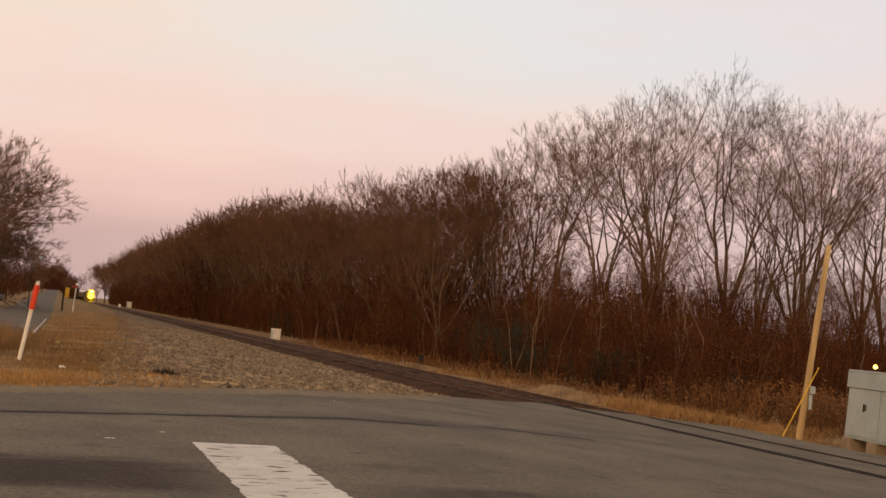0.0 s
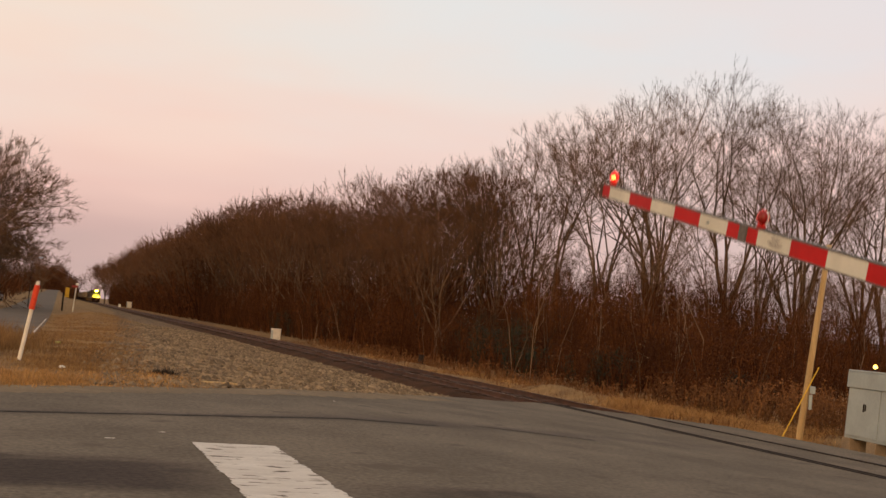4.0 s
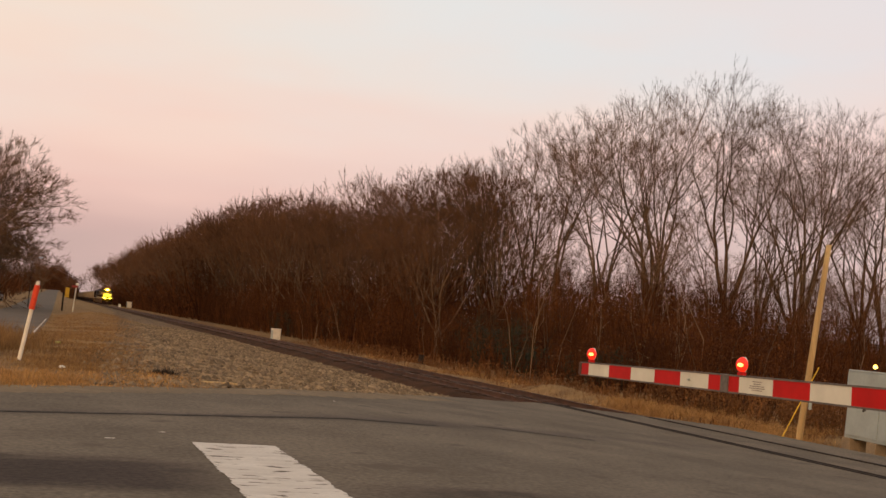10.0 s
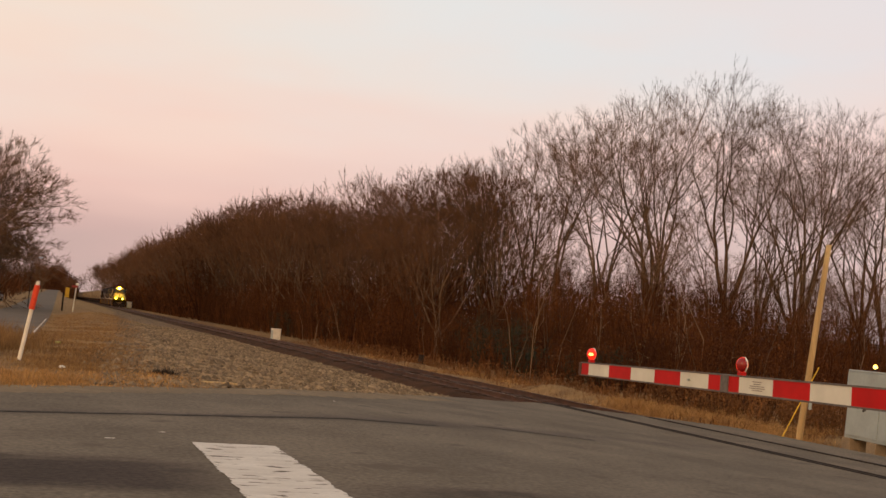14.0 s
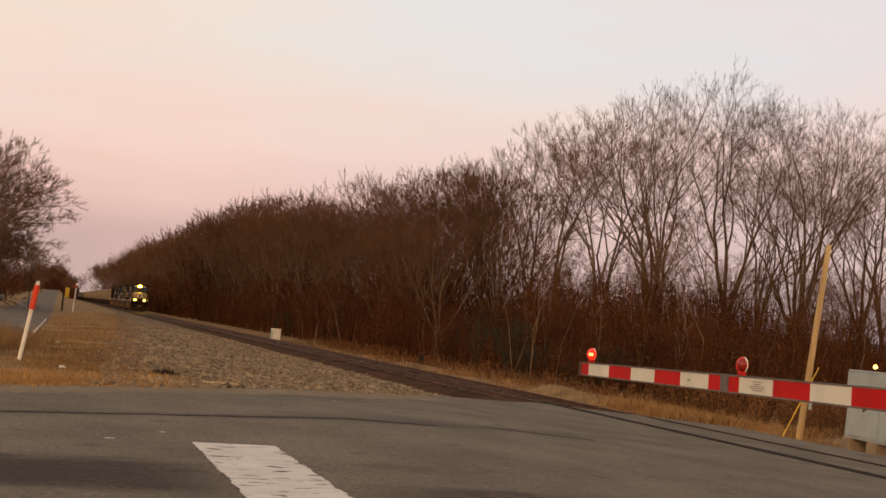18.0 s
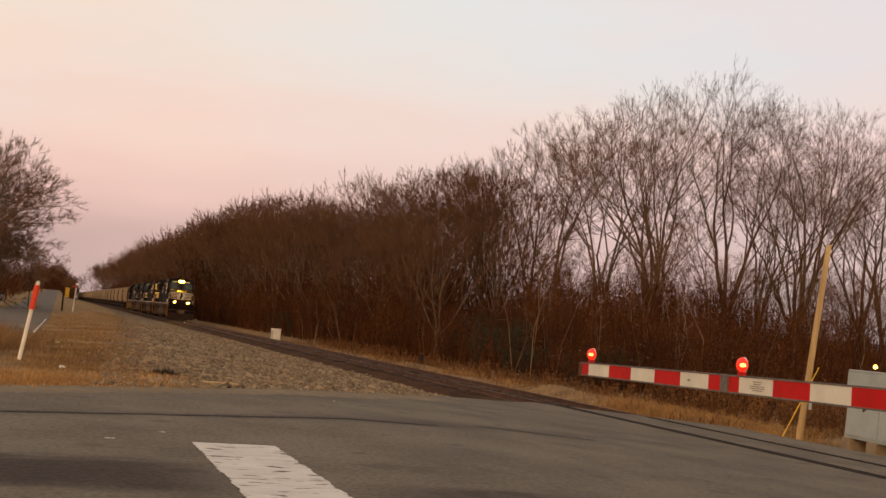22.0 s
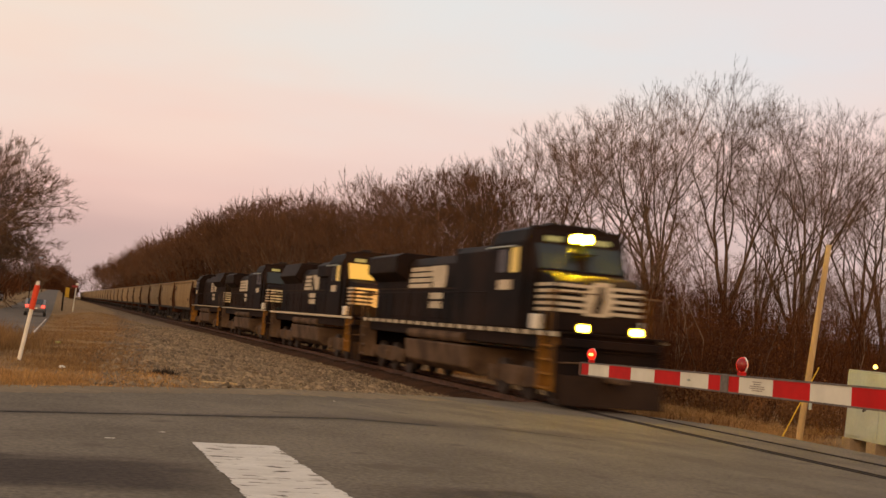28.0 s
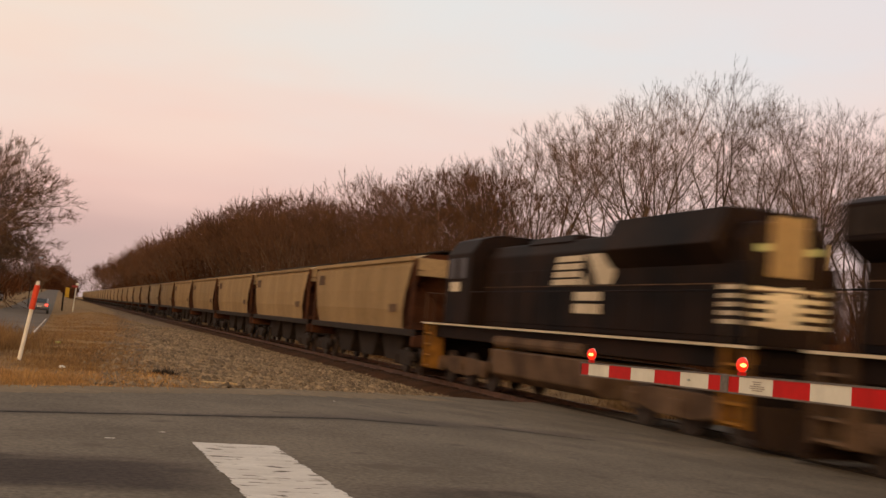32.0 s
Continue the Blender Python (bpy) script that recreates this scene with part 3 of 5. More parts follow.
def utility_pole():
    z = land_z(17.4, 23.6)
    p = empty("utility_pole", pose(17.25, 24.05, z - 0.05, 0, 0, 0), "leaning short weathered wooden pole with yellow guy guard", "pole")
    top = Vector((0.46, -0.1, 4.95))
    bm = bmesh.new()
    rings = 9
    vs = []
    for i in range(rings):
        t = i / (rings - 1)
        c = top * t
        r = 0.084 - 0.018 * t
        vs.append([bm.verts.new((c.x + r * math.cos(a * math.pi / 8) * (1 + 0.04 * noise.noise((i, a, 1))), c.y + r * math.sin(a * math.pi / 8), c.z)) for a in range(16)])
    for a, b in zip(vs, vs[1:]):
        for i in range(16):
            bm.faces.new((a[i], a[(i + 1) % 16], b[(i + 1) % 16], b[i]))
    bm.faces.new(vs[-1])
    part("shaft", bm, "pole_wood", p, smooth=True)
    part("guy_guard", rod((-0.46, 0.15, 0.0), (0.30, -0.22, 1.95), 0.014, 8), "plastic_yellow", p, "yellow plastic guy wire guard")
    part("meter_box", box(0.13, 0.23, -0.24, -0.14, 1.30, 1.48, 0.01), "galv", p, "small grey box")
    part("conduit", box(0.11, 0.17, -0.22, -0.15, 0.92, 1.28, 0.01), "galv", p, "grey conduit pipe")


def marker_post():
    x, y = -0.65, 24.9
    p = empty("marker_post", pose(x, y, land_z(x, y) - 0.03, 0, 7.5, 0), "leaning white marker post with orange-red top", "marker post")
    part("lower_tube", rod((0, 0, 0), (0, 0, 1.12), 0.041, 14), "marker_white", p)
    part("upper_sleeve", rod((0, 0, 1.10), (0, 0, 1.60), 0.058, 14), "orange", p)
    part("cap", rod((0, 0, 1.60), (0, 0, 1.68), 0.042, 12, r2=0.035), "marker_white", p)


def relay_box(x, y, s, turn=0):
    b = empty("relay_box", pose(x, y, land_z(x, y), 0, 0, turn), "small pale metal relay box beside the track", "relay box", "relay boxes")
    part("body", box(-0.34 * s, 0.34 * s, -0.3 * s, 0.3 * s, 0.12 * s, 1.05 * s, 0.02), "marker_white", b)
    part("lid", box(-0.38 * s, 0.38 * s, -0.34 * s, 0.34 * s, 1.05 * s, 1.10 * s, 0.01), "marker_white", b)
    part("door", box(-0.36 * s, -0.342 * s, -0.25 * s, 0.25 * s, 0.2 * s, 0.96 * s, 0.005), "galv", b)
    part("foot", box(-0.3 * s, 0.3 * s, -0.3 * s, 0.3 * s, -0.1, 0.12 * s), "concrete", b)


signal_cabinet()
utility_pole()
marker_post()
relay_box(16.25, 90, 0.9, 12)
relay_box(18.4, 330, 1.7, 10)
relay_box(15.9, 330, 0.9)


def far_signs():
    x, y = 0.45, 150
    z = land_z(x, y)
    s = empty("hazard_sign", pose(x, y, z), "yellow sign plate on a short dark post", "sign")
    part("post", rod((0, 0, 0), (0, 0, 2.3), 0.10, 8), "steel", s)
    part("plate", box(0.18, 0.66, -0.06, -0.02, 1.7, 2.9, 0.018), "plastic_yellow", s)
    x, y = 1.6, 140
    z = land_z(x, y)
    s = empty("signal_post", pose(x, y, z), "thin pale post with red and white lamp head", "signal post")
    part("post", rod((0, 0, 0), (0.15, 0, 3.1), 0.06, 8), "marker_white", s)
    part("lamp_head", box(-0.35, 0.3, -0.1, 0.1, 2.75, 3.0, 0.05), "red_paint", s)
    part("lamp_cap", box(0.05, 0.4, -0.1, 0.1, 3.02, 3.25, 0.05), "marker_white", s)


far_signs()


# ---- train ----
def wheel_mesh(r):
    bm = rod((0, -0.07, 0), (0, 0.07, 0), r, 28)
    rod((0, -0.10, 0), (0, 0.10, 0), 0.16, 12, bm)
    return bm


def truck(parent, cx, axles, r, pitch, material):
    """A bogie: side frames, axle boxes and wheels."""
    half = pitch * (axles - 1) / 2
    t = part("truck_bolster", box(cx - half * 0.5, cx + half * 0.5, -0.9, 0.9, r * 0.9, r * 1.5, 0.04), material, parent)
    for s in (-1, 1):
        y = s * 1.08
        f = prism([(cx - half - 0.35, r + 0.05), (cx - half - 0.3, r + 0.3), (cx - half * 0.5, r + 0.38), (cx + half * 0.5, r + 0.38), (cx + half + 0.3, r + 0.3),
                   (cx + half + 0.35, r + 0.05), (cx + half * 0.4, r - 0.18), (cx - half * 0.4, r - 0.18)], "y", y - 0.07, y + 0.07, 0.02)
        part("side_frame", f, material, t)
        for i in range(axles):
            x = cx - half + i * pitch
            part("axle_box", box(x - 0.16, x + 0.16, y + s * 0.05 - 0.09, y + s * 0.05 + 0.09, r - 0.16, r + 0.2, 0.03), material, t)
            if axles == 3:
                part("spring", rod((x + 0.36, y + s * 0.08, r), (x + 0.36, y + s * 0.08, r + 0.34), 0.07, 8), material, t)
    for i in range(axles):
        x = cx - half + i * pitch
        for s in (-1, 1):
            w = wheel_mesh(r)
            bmesh.ops.translate(w, verts=w.verts, vec=(x, s * 0.76, r))
            part("wheel", w, "wheel", t)
    return t


def handrail(parent, pts, r=0.017, material="grime"):
    bm = bmesh.new()
    for a, b in zip(pts, pts[1:]):
        rod(a, b, r, 6, bm)
    part("handrail", bm, material, parent)


def locomotive(kind, label):
    """Local +x is the way it goes, z from the rail head. kind: 'ge', 'emd', 'ge_b' wide cabs; 'back' runs long hood first."""
    L = LOCO_L / 2
    lo = empty("locomotive", pose(0, 0, 0), label, "locomotive", "locomotives of the train")
    DECK = 1.93
    part("frame", box(-L + 0.75, L - 0.75, -1.35, 1.35, 1.45, DECK - 0.03, 0.03), "black_paint", lo)
    part("deck", box(-L + 0.6, L - 0.6, -1.52, 1.52, DECK - 0.05, DECK, 0.01), "black_paint", lo)
    for s in (-1, 1):
        if kind == "ge":
            for i in range(22):
                x = -L + 1.4 + i * 0.9
                part("sill_dash", box(x, x + 0.48, s * 1.52 - 0.012, s * 1.52 + 0.012, DECK - 0.13, DECK - 0.01), "white_paint", lo)
        else:
            part("sill_stripe", box(-L + 0.8, L - 0.8, s * 1.52 - 0.012, s * 1.52 + 0.012, DECK - (0.11 if kind == "emd" else 0.065), DECK - 0.01), "white_paint", lo, "white reflective sill stripe")
    # fuel tank and underframe gear
    part("fuel_tank", prism([(-1.42, 0.62), (-1.1, 0.42), (1.1, 0.42), (1.42, 0.62), (1.48, 1.3), (-1.48, 1.3)], "x", -3.4, 3.3, 0.05), "grime", lo, "grimy brown fuel tank")
    part("air_reservoir", rod((-3.2, -1.32, 1.52), (2.6, -1.32, 1.52), 0.17, 12), "grime", lo)
    part("air_reservoir", rod((-3.2, 1.32, 1.52), (2.6, 1.32, 1.52), 0.17, 12), "grime", lo)
    for c in (-6.75, 6.75):
        truck(lo, c, 3, 0.53, 1.95, "grime")
    # end platforms, steps, couplers, pilots
    for e in (-1, 1):
        step_mat = "yellow_step" if e > 0 or kind == "back" else "grime"
        pl = part("pilot", prism([(-1.45, 0.25), (1.45, 0.25), (1.5, 1.6), (-1.5, 1.6)], "x", e * (L - 0.85) - 0.06, e * (L - 0.85) + 0.06, 0.03), "black_paint", lo)
        part("plow", prism([(e * (L - 0.8), 0.12), (e * (L - 0.3), 0.12), (e * (L - 0.72), 0.85), (e * (L - 0.8), 0.85)], "y", -1.4, 1.4, 0.02), "black_dusty", pl)
        part("coupler", box(min(e * (L - 0.9), e * (L + 0.02)), max(e * (L - 0.9), e * (L + 0.02)), -0.16, 0.16, 0.72, 1.05, 0.05), "grime", pl)
        part("coupler_pocket", box(e * (L - 0.79) - 0.05, e * (L - 0.79) + 0.05, -0.42, 0.42, 0.6, 1.2, 0.03), "grime", pl)
        for s in (-1, 1):
            for k in range(4):
                zz = 0.45 + k * 0.36
                part("step", box(e * (L - 1.42) - 0.33, e * (L - 1.42) + 0.33, s * 1.28 - 0.22, s * 1.28 + 0.22, zz, zz + 0.05), step_mat, pl)
            part("step_side", box(e * (L - 1.05) - 0.02, e * (L - 1.05) + 0.02, s * 1.28 - 0.24, s * 1.28 + 0.24, 0.4, 1.9), step_mat, pl)
            part("step_side", box(e * (L - 1.78) - 0.02, e * (L - 1.78) + 0.02, s * 1.28 - 0.24, s * 1.28 + 0.24, 0.4, 1.9), step_mat, pl)
            handrail(lo, [(e * (L - 1.0), s * 1.5, DECK - 0.8), (e * (L - 1.0), s * 1.5, DECK + 1.0), (e * (L - 0.72), s * 1.1, DECK + 1.0), (e * (L - 0.72), s * 0.3, DECK + 1.0)])
            handrail(lo, [(e * (L - 1.82), s * 1.5, DECK - 0.8), (e * (L - 1.82), s * 1.5, DECK + 0.95)])
            part("cut_lever", rod((e * (L - 0.76), s * 0.3, 1.2), (e * (L - 0.76), s * 1.4, 1.15), 0.018, 6), "grime", pl)
    # hood
    if kind == "back":
        back_hood(lo, L, DECK)
        return lo
    wide = 1.02
    hx0, hx1 = -L + 1.35, L - 5.9
    part("hood", prism([(-wide, DECK), (wide, DECK), (wide, 3.95), (wide - 0.22, 4.25), (-wide + 0.22, 4.25), (-wide, 3.95)], "x", hx0, hx1, 0.03), "black_paint", lo)
    n = 12
    for s in (-1, 1):
        for i in range(n):
            x = hx0 + 0.25 + i * (hx1 - hx0 - 0.4) / n
            part("hood_door", box(x, x + (hx1 - hx0 - 0.4) / n - 0.06, s * (wide + 0.008) - 0.012, s * (wide + 0.008) + 0.012, DECK + 0.15, 3.55, 0.008), "black_dusty" if kind == "ge_b" else "black_paint", lo)
            part("latch", box(x + 0.10, x + 0.14, s * (wide + 0.03) - 0.012, s * (wide + 0.03) + 0.012, 2.55, 2.75), "steel", lo)
        part("hood_seam", box(hx0 + 0.1, hx1 - 0.1, s * (wide + 0.03) - 0.006, s * (wide + 0.03) + 0.006, 3.1, 3.12), "grime", lo)
        part("sand_grille", box(hx0 + 0.5, hx0 + 2.1, s * (wide + 0.012) - 0.012, s * (wide + 0.012) + 0.012, 3.62, 3.86, 0.005), "steel", lo)
        handrail(lo, [(hx0 + 0.2, s * 1.5, DECK + 1.0), (hx1 - 0.2, s * 1.5, DECK + 1.0)], 0.016, "black_paint")
        for i in range(8):
            x = hx0 + 0.4 + i * (hx1 - hx0 - 0.8) / 7
            part("stanchion", rod((x, s * 1.5, DECK), (x, s * 1.5, DECK + 1.0), 0.016, 6), "black_paint", lo)
    if kind in ("ge", "ge_b"):
        # overhanging radiators at the rear, exhaust and dynamic brake
        part("radiator", prism([(-1.5, 3.7), (-1.05, 3.4), (1.05, 3.4), (1.5, 3.7), (1.5, 4.32), (1.2, 4.46), (-1.2, 4.46), (-1.5, 4.32)], "x", hx0, hx0 + 4.2, 0.03), "black_paint", lo)
        for s in (-1, 1):
            for i in range(5):
                x = hx0 + 0.25 + i * 0.78
                part("radiator_screen", box(x, x + 0.66, s * 1.505 - 0.01, s * 1.505 + 0.01, 3.8, 4.25), "steel", lo)
        part("exhaust_box", box(-1.2, 0.6, -0.55, 0.55, 4.24, 4.52, 0.04), "black_paint", lo)
        part("roof_hatch", box(1.0, 3.4, -0.7, 0.7, 4.24, 4.40, 0.04), "black_paint", lo)
        part("inverter_cabinet", prism([(-1.5, DECK), (1.02, DECK), (1.02, 4.0), (0.8, 4.35), (-1.3, 4.35), (-1.5, 4.15)], "x", hx1 - 3.2, hx1 - 0.02, 0.03), "black_paint", lo)
    else:
        part("radiator", prism([(-1.4, 3.9), (-1.04, 3.5), (1.04, 3.5), (1.4, 3.9), (1.1, 4.6), (-1.1, 4.6)], "x", hx0 + 0.8, hx0 + 5.5, 0.03), "black_paint", lo)
        for i in range(3):
            x = hx0 + 1.6 + i * 1.6
            part("fan", rod((x, 0, 4.58), (x, 0, 4.7), 0.66, 20), "steel", lo)
        part("dynamic_brake", prism([(-1.3, 3.75), (1.3, 3.75), (1.3, 4.3), (1.0, 4.5), (-1.0, 4.5), (-1.3, 4.3)], "x", 1.2, 3.8, 0.04), "black_paint", lo)
        part("exhaust_stack", box(-1.0, 0.4, -0.4, 0.4, 4.24, 4.55, 0.05), "black_paint", lo)
    # cab
    cx0, cx1 = hx1 - 0.05, L - 3.3
    roof = [(-1.52, DECK), (1.52, DECK), (1.52, 4.05), (1.35, 4.42), (0.7, 4.62), (-0.7, 4.62), (-1.35, 4.42), (-1.52, 4.05)]
    cab = part("cab", prism(roof, "x", cx0, cx1, 0.04), "black_paint", lo)
    # sloped front over the windshield
    part("cab_front", prism([(cx1 - 0.04, DECK), (cx1 + 0.55, DECK), (cx1 + 0.5, 3.3), (cx1 + 0.12, 4.0), (cx1 - 0.04, 4.55)], "y", -1.42, 1.42, 0.04), "black_paint", cab)
    for s in (-1, 1):
        part("windshield", prism([(cx1 + 0.535, 3.34), (cx1 + 0.15, 4.03), (cx1 + 0.10, 4.0), (cx1 + 0.48, 3.32)], "y", s * 0.7 - 0.56, s * 0.7 + 0.56), "windshield_glow" if kind == "emd" and s < 0 else "window", cab, "windshield with a warm glow put into its pane" if kind == "emd" and s < 0 else "dark blue-grey windshield")
        for x, w in ((cx0 + 0.75, 0.7), (cx0 + 1.75, 0.5)):
            lit_pane = x > cx0 + 1 and kind in ("ge", "emd")
            part("side_window", box(x, x + w, s * 1.53 - 0.014, s * 1.53 + 0.014, 3.2, 3.9, 0.01), "cab_glow" if lit_pane else "window", cab,
                 "warmly lit cab side window" if lit_pane else "dark cab side window")
        part("number_board", prism([(cx1 + 0.12, 4.12), (cx1 + 0.05, 4.26), (cx1 - 0.01, 4.24), (cx1 + 0.07, 4.10)], "y", s * 0.72 - 0.26, s * 0.72 + 0.26), "numberboard", cab, "lit number board")
        part("road_number", box(cx0 + 0.85, cx0 + 1.85, s * 1.53 - 0.012, s * 1.53 + 0.012, 2.72, 3.0), "white_paint", cab, "cream number bars on the cab side")
        part("sun_shade", box(cx0 + 0.2, cx0 + 2.1, s * 1.6 - 0.1, s * 1.6 + 0.1, 3.9, 3.94), "galv", cab)
    part("horn", box(cx0 + 0.6, cx0 + 1.1, -0.2, 0.2, 4.62, 4.80, 0.05), "steel", cab)
    lit = kind == "ge"
    hl = part("headlight_box", box(cx1 - 0.02, cx1 + 0.3, -0.32, 0.32, 4.08, 4.38, 0.03), "black_paint", cab)
    # lip added under the headlight to keep its light off the nose
    part("visor", box(cx1 + 0.28, cx1 + 0.58, -0.34, 0.34, 4.055, 4.085, 0.006), "black_paint", hl)
    # the headlight's yellow halo, put into a glowing plate behind the lenses
    if lit:
        part("reflector", box(cx1 + 0.29, cx1 + 0.312, -0.30, 0.30, 4.10, 4.36, 0.008), "reflector", hl, "yellow halo of the lamp, built as a glowing plate")
    for s in (-1, 1):
        part("headlight", rod((cx1 + 0.25, s * 0.15, 4.23), (cx1 + 0.325, s * 0.15, 4.23), 0.125, 18), "headlight" if lit else "window", hl, "bright headlight" if lit else "unlit headlight")
    # nose with white bars
    nx1 = L - 1.6
    part("nose", prism([(cx1 + 0.3, DECK), (nx1, DECK), (nx1 - 0.06, 2.95), (nx1 - 0.35, 3.15), (cx1 + 0.3, 3.32)], "y", -1.28, 1.28, 0.07), "black_paint", lo)
    # the bars wrap round the corner of the nose
    for i in range(5):
        z = 2.18 + i * 0.165
        part("white_bar", box(nx1 - 0.075 * (i > 4), nx1 + 0.014, -1.2, 1.2, z, z + 0.085, 0.004), "white_paint", lo)
        for s in (-1, 1):
            part("white_bar", box(nx1 - 1.25, nx1 - 0.05, s * 1.285 - 0.012, s * 1.285 + 0.012, z, z + 0.085), "white_paint", lo)
    part("nose_emblem", prism([(-0.42, 2.12), (0.30, 2.12), (0.42, 2.5), (0.30, 3.02), (-0.15, 3.02), (-0.42, 2.7)], "x", nx1 + 0.012, nx1 + 0.02), "white_paint", lo, "cream emblem plate")
    part("emblem_mark", prism([(-0.2, 2.2), (0.02, 2.2), (0.16, 2.55), (0.1, 2.9), (-0.05, 2.92), (-0.1, 2.55)], "x", nx1 + 0.022, nx1 + 0.03), "black_paint", lo)
    part("anticlimber", box(L - 0.95, L - 0.62, -1.42, 1.42, 1.55, 1.78, 0.04), "black_paint", lo)
    for s in (-1, 1):
        part("equipment_box", box(L - 2.55, L - 2.0, s * 1.45 - 0.08, s * 1.45 + 0.08, DECK + 0.02, DECK + 0.42, 0.03), "marker_white", lo, "pale equipment box on the deck")
        handrail(lo, [(L - 1.5, s * 1.42, DECK), (L - 1.5, s * 1.42, DECK + 1.05), (L - 0.9, s * 1.42, DECK + 1.0)], 0.02, "yellow_step")
    for s in (-1, 1):
        d = part("ditch_light_housing", rod((L - 1.05, s * 0.76, 2.05), (L - 0.85, s * 0.76, 2.05), 0.12, 16), "black_paint", lo)
        # a glowing ring stands for the ditch light's halo
        if lit:
            part("lamp_ring", rod((L - 0.87, s * 0.76, 2.05), (L - 0.855, s * 0.76, 2.05), 0.135, 18), "reflector", d, "yellow halo of the lamp, built as a glowing plate")
        part("ditch_light", rod((L - 0.88, s * 0.76, 2.05), (L - 0.84, s * 0.76, 2.05), 0.095, 16), "ditch_light" if lit else "window", d, "bright ditch light" if lit else "unlit ditch light")
    # rear end lamps, added and unseen, lit to warm the next unit's nose
    for s in (-1, 1):
        r = part("rear_lamp_housing", rod((hx0 - 0.12, s * 0.16, 3.75), (hx0 + 0.02, s * 0.16, 3.75), 0.14, 16), "black_paint", lo)
        part("rear_lamp", rod((hx0 - 0.135, s * 0.16, 3.75), (hx0 - 0.11, s * 0.16, 3.75), 0.11, 16), "rear_lamp" if kind == "ge" else "rear_fill_lamp_dim", r, "added yellow fill lamp at the hood's rear")
    hood_lettering(lo, hx0, hx1, kind)
    return lo


LIFTED = ("cab", "cab_front", "windshield", "side_window", "number_board", "road_number", "sun_shade", "horn", "headlight_box", "headlight", "reflector", "white_bar",
          "nose", "nose_emblem", "emblem_mark", "hood_end_panel", "end_emblem", "short_hood")


def lift_cab(lo, up):
    """The cab, nose and their fittings stand a little higher over the deck than the hood."""
    done = set()
    for o in lo.children_recursive:
        if o.name.split(".")[0] in LIFTED and o.data.name not in done:
            done.add(o.data.name)
            for v in o.data.vertices:
                if v.co.z > 2.08:
                    v.co.z += up


def hood_lettering(lo, hx0, hx1, kind):
    """The emblem on the hood side as plain cream shapes: leaning bars and a block, with two number bars below."""
    c = {"emd": hx0 + 8.2, "back": hx0 + 7.0}.get(kind, hx0 + 7.0)
    y = 1.046
    for s in (-1, 1):
        d = -s
        for i in range(4):
            z = 3.14 + i * 0.2
            k = 0.07 * i * d
            wide = 2.5 if kind in ("ge", "ge_b") else 1.75
            x0, x1 = sorted((c - d * wide, c + d * (0.12 if wide > 2 else -0.15)))
            poly = [(x0 + k, z), (x1 + k, z), (x1 + k + 0.05 * d, z + 0.145), (x0 + k + 0.05 * d, z + 0.145)]
            part("emblem_bar", prism(poly, "y", s * y - 0.004, s * y + 0.004), "white_paint", lo)
        gap = 0.0 if kind in ("ge", "ge_b") else 0.55
        part("emblem_block", prism([(c + d * (0.15 + gap * 0.3), 3.90), (c + d * (0.42 + gap), 3.14), (c + d * 1.7, 3.14), (c + d * 1.84, 3.3), (c + d * 1.88, 3.78), (c + d * 1.78, 3.90)], "y", s * y - 0.004, s * y + 0.004), "white_paint", lo)
        if kind not in ("ge", "ge_b"):
            part("emblem_foot", prism([(c + d * 0.0, 3.14), (c + d * 0.4, 3.14), (c + d * 0.2, 3.45)], "y", s * y - 0.004, s * y + 0.004), "white_paint", lo)
        for z, w in ((2.74, 1.5), (2.42, 1.5)):
            o = c + d * (0.9 if kind in ("ge", "ge_b") else 0.45)
            part("number_bar", box(o - w / 2, o + w / 2, s * y - 0.004, s * y + 0.004, z, z + 0.24), "white_paint", lo)


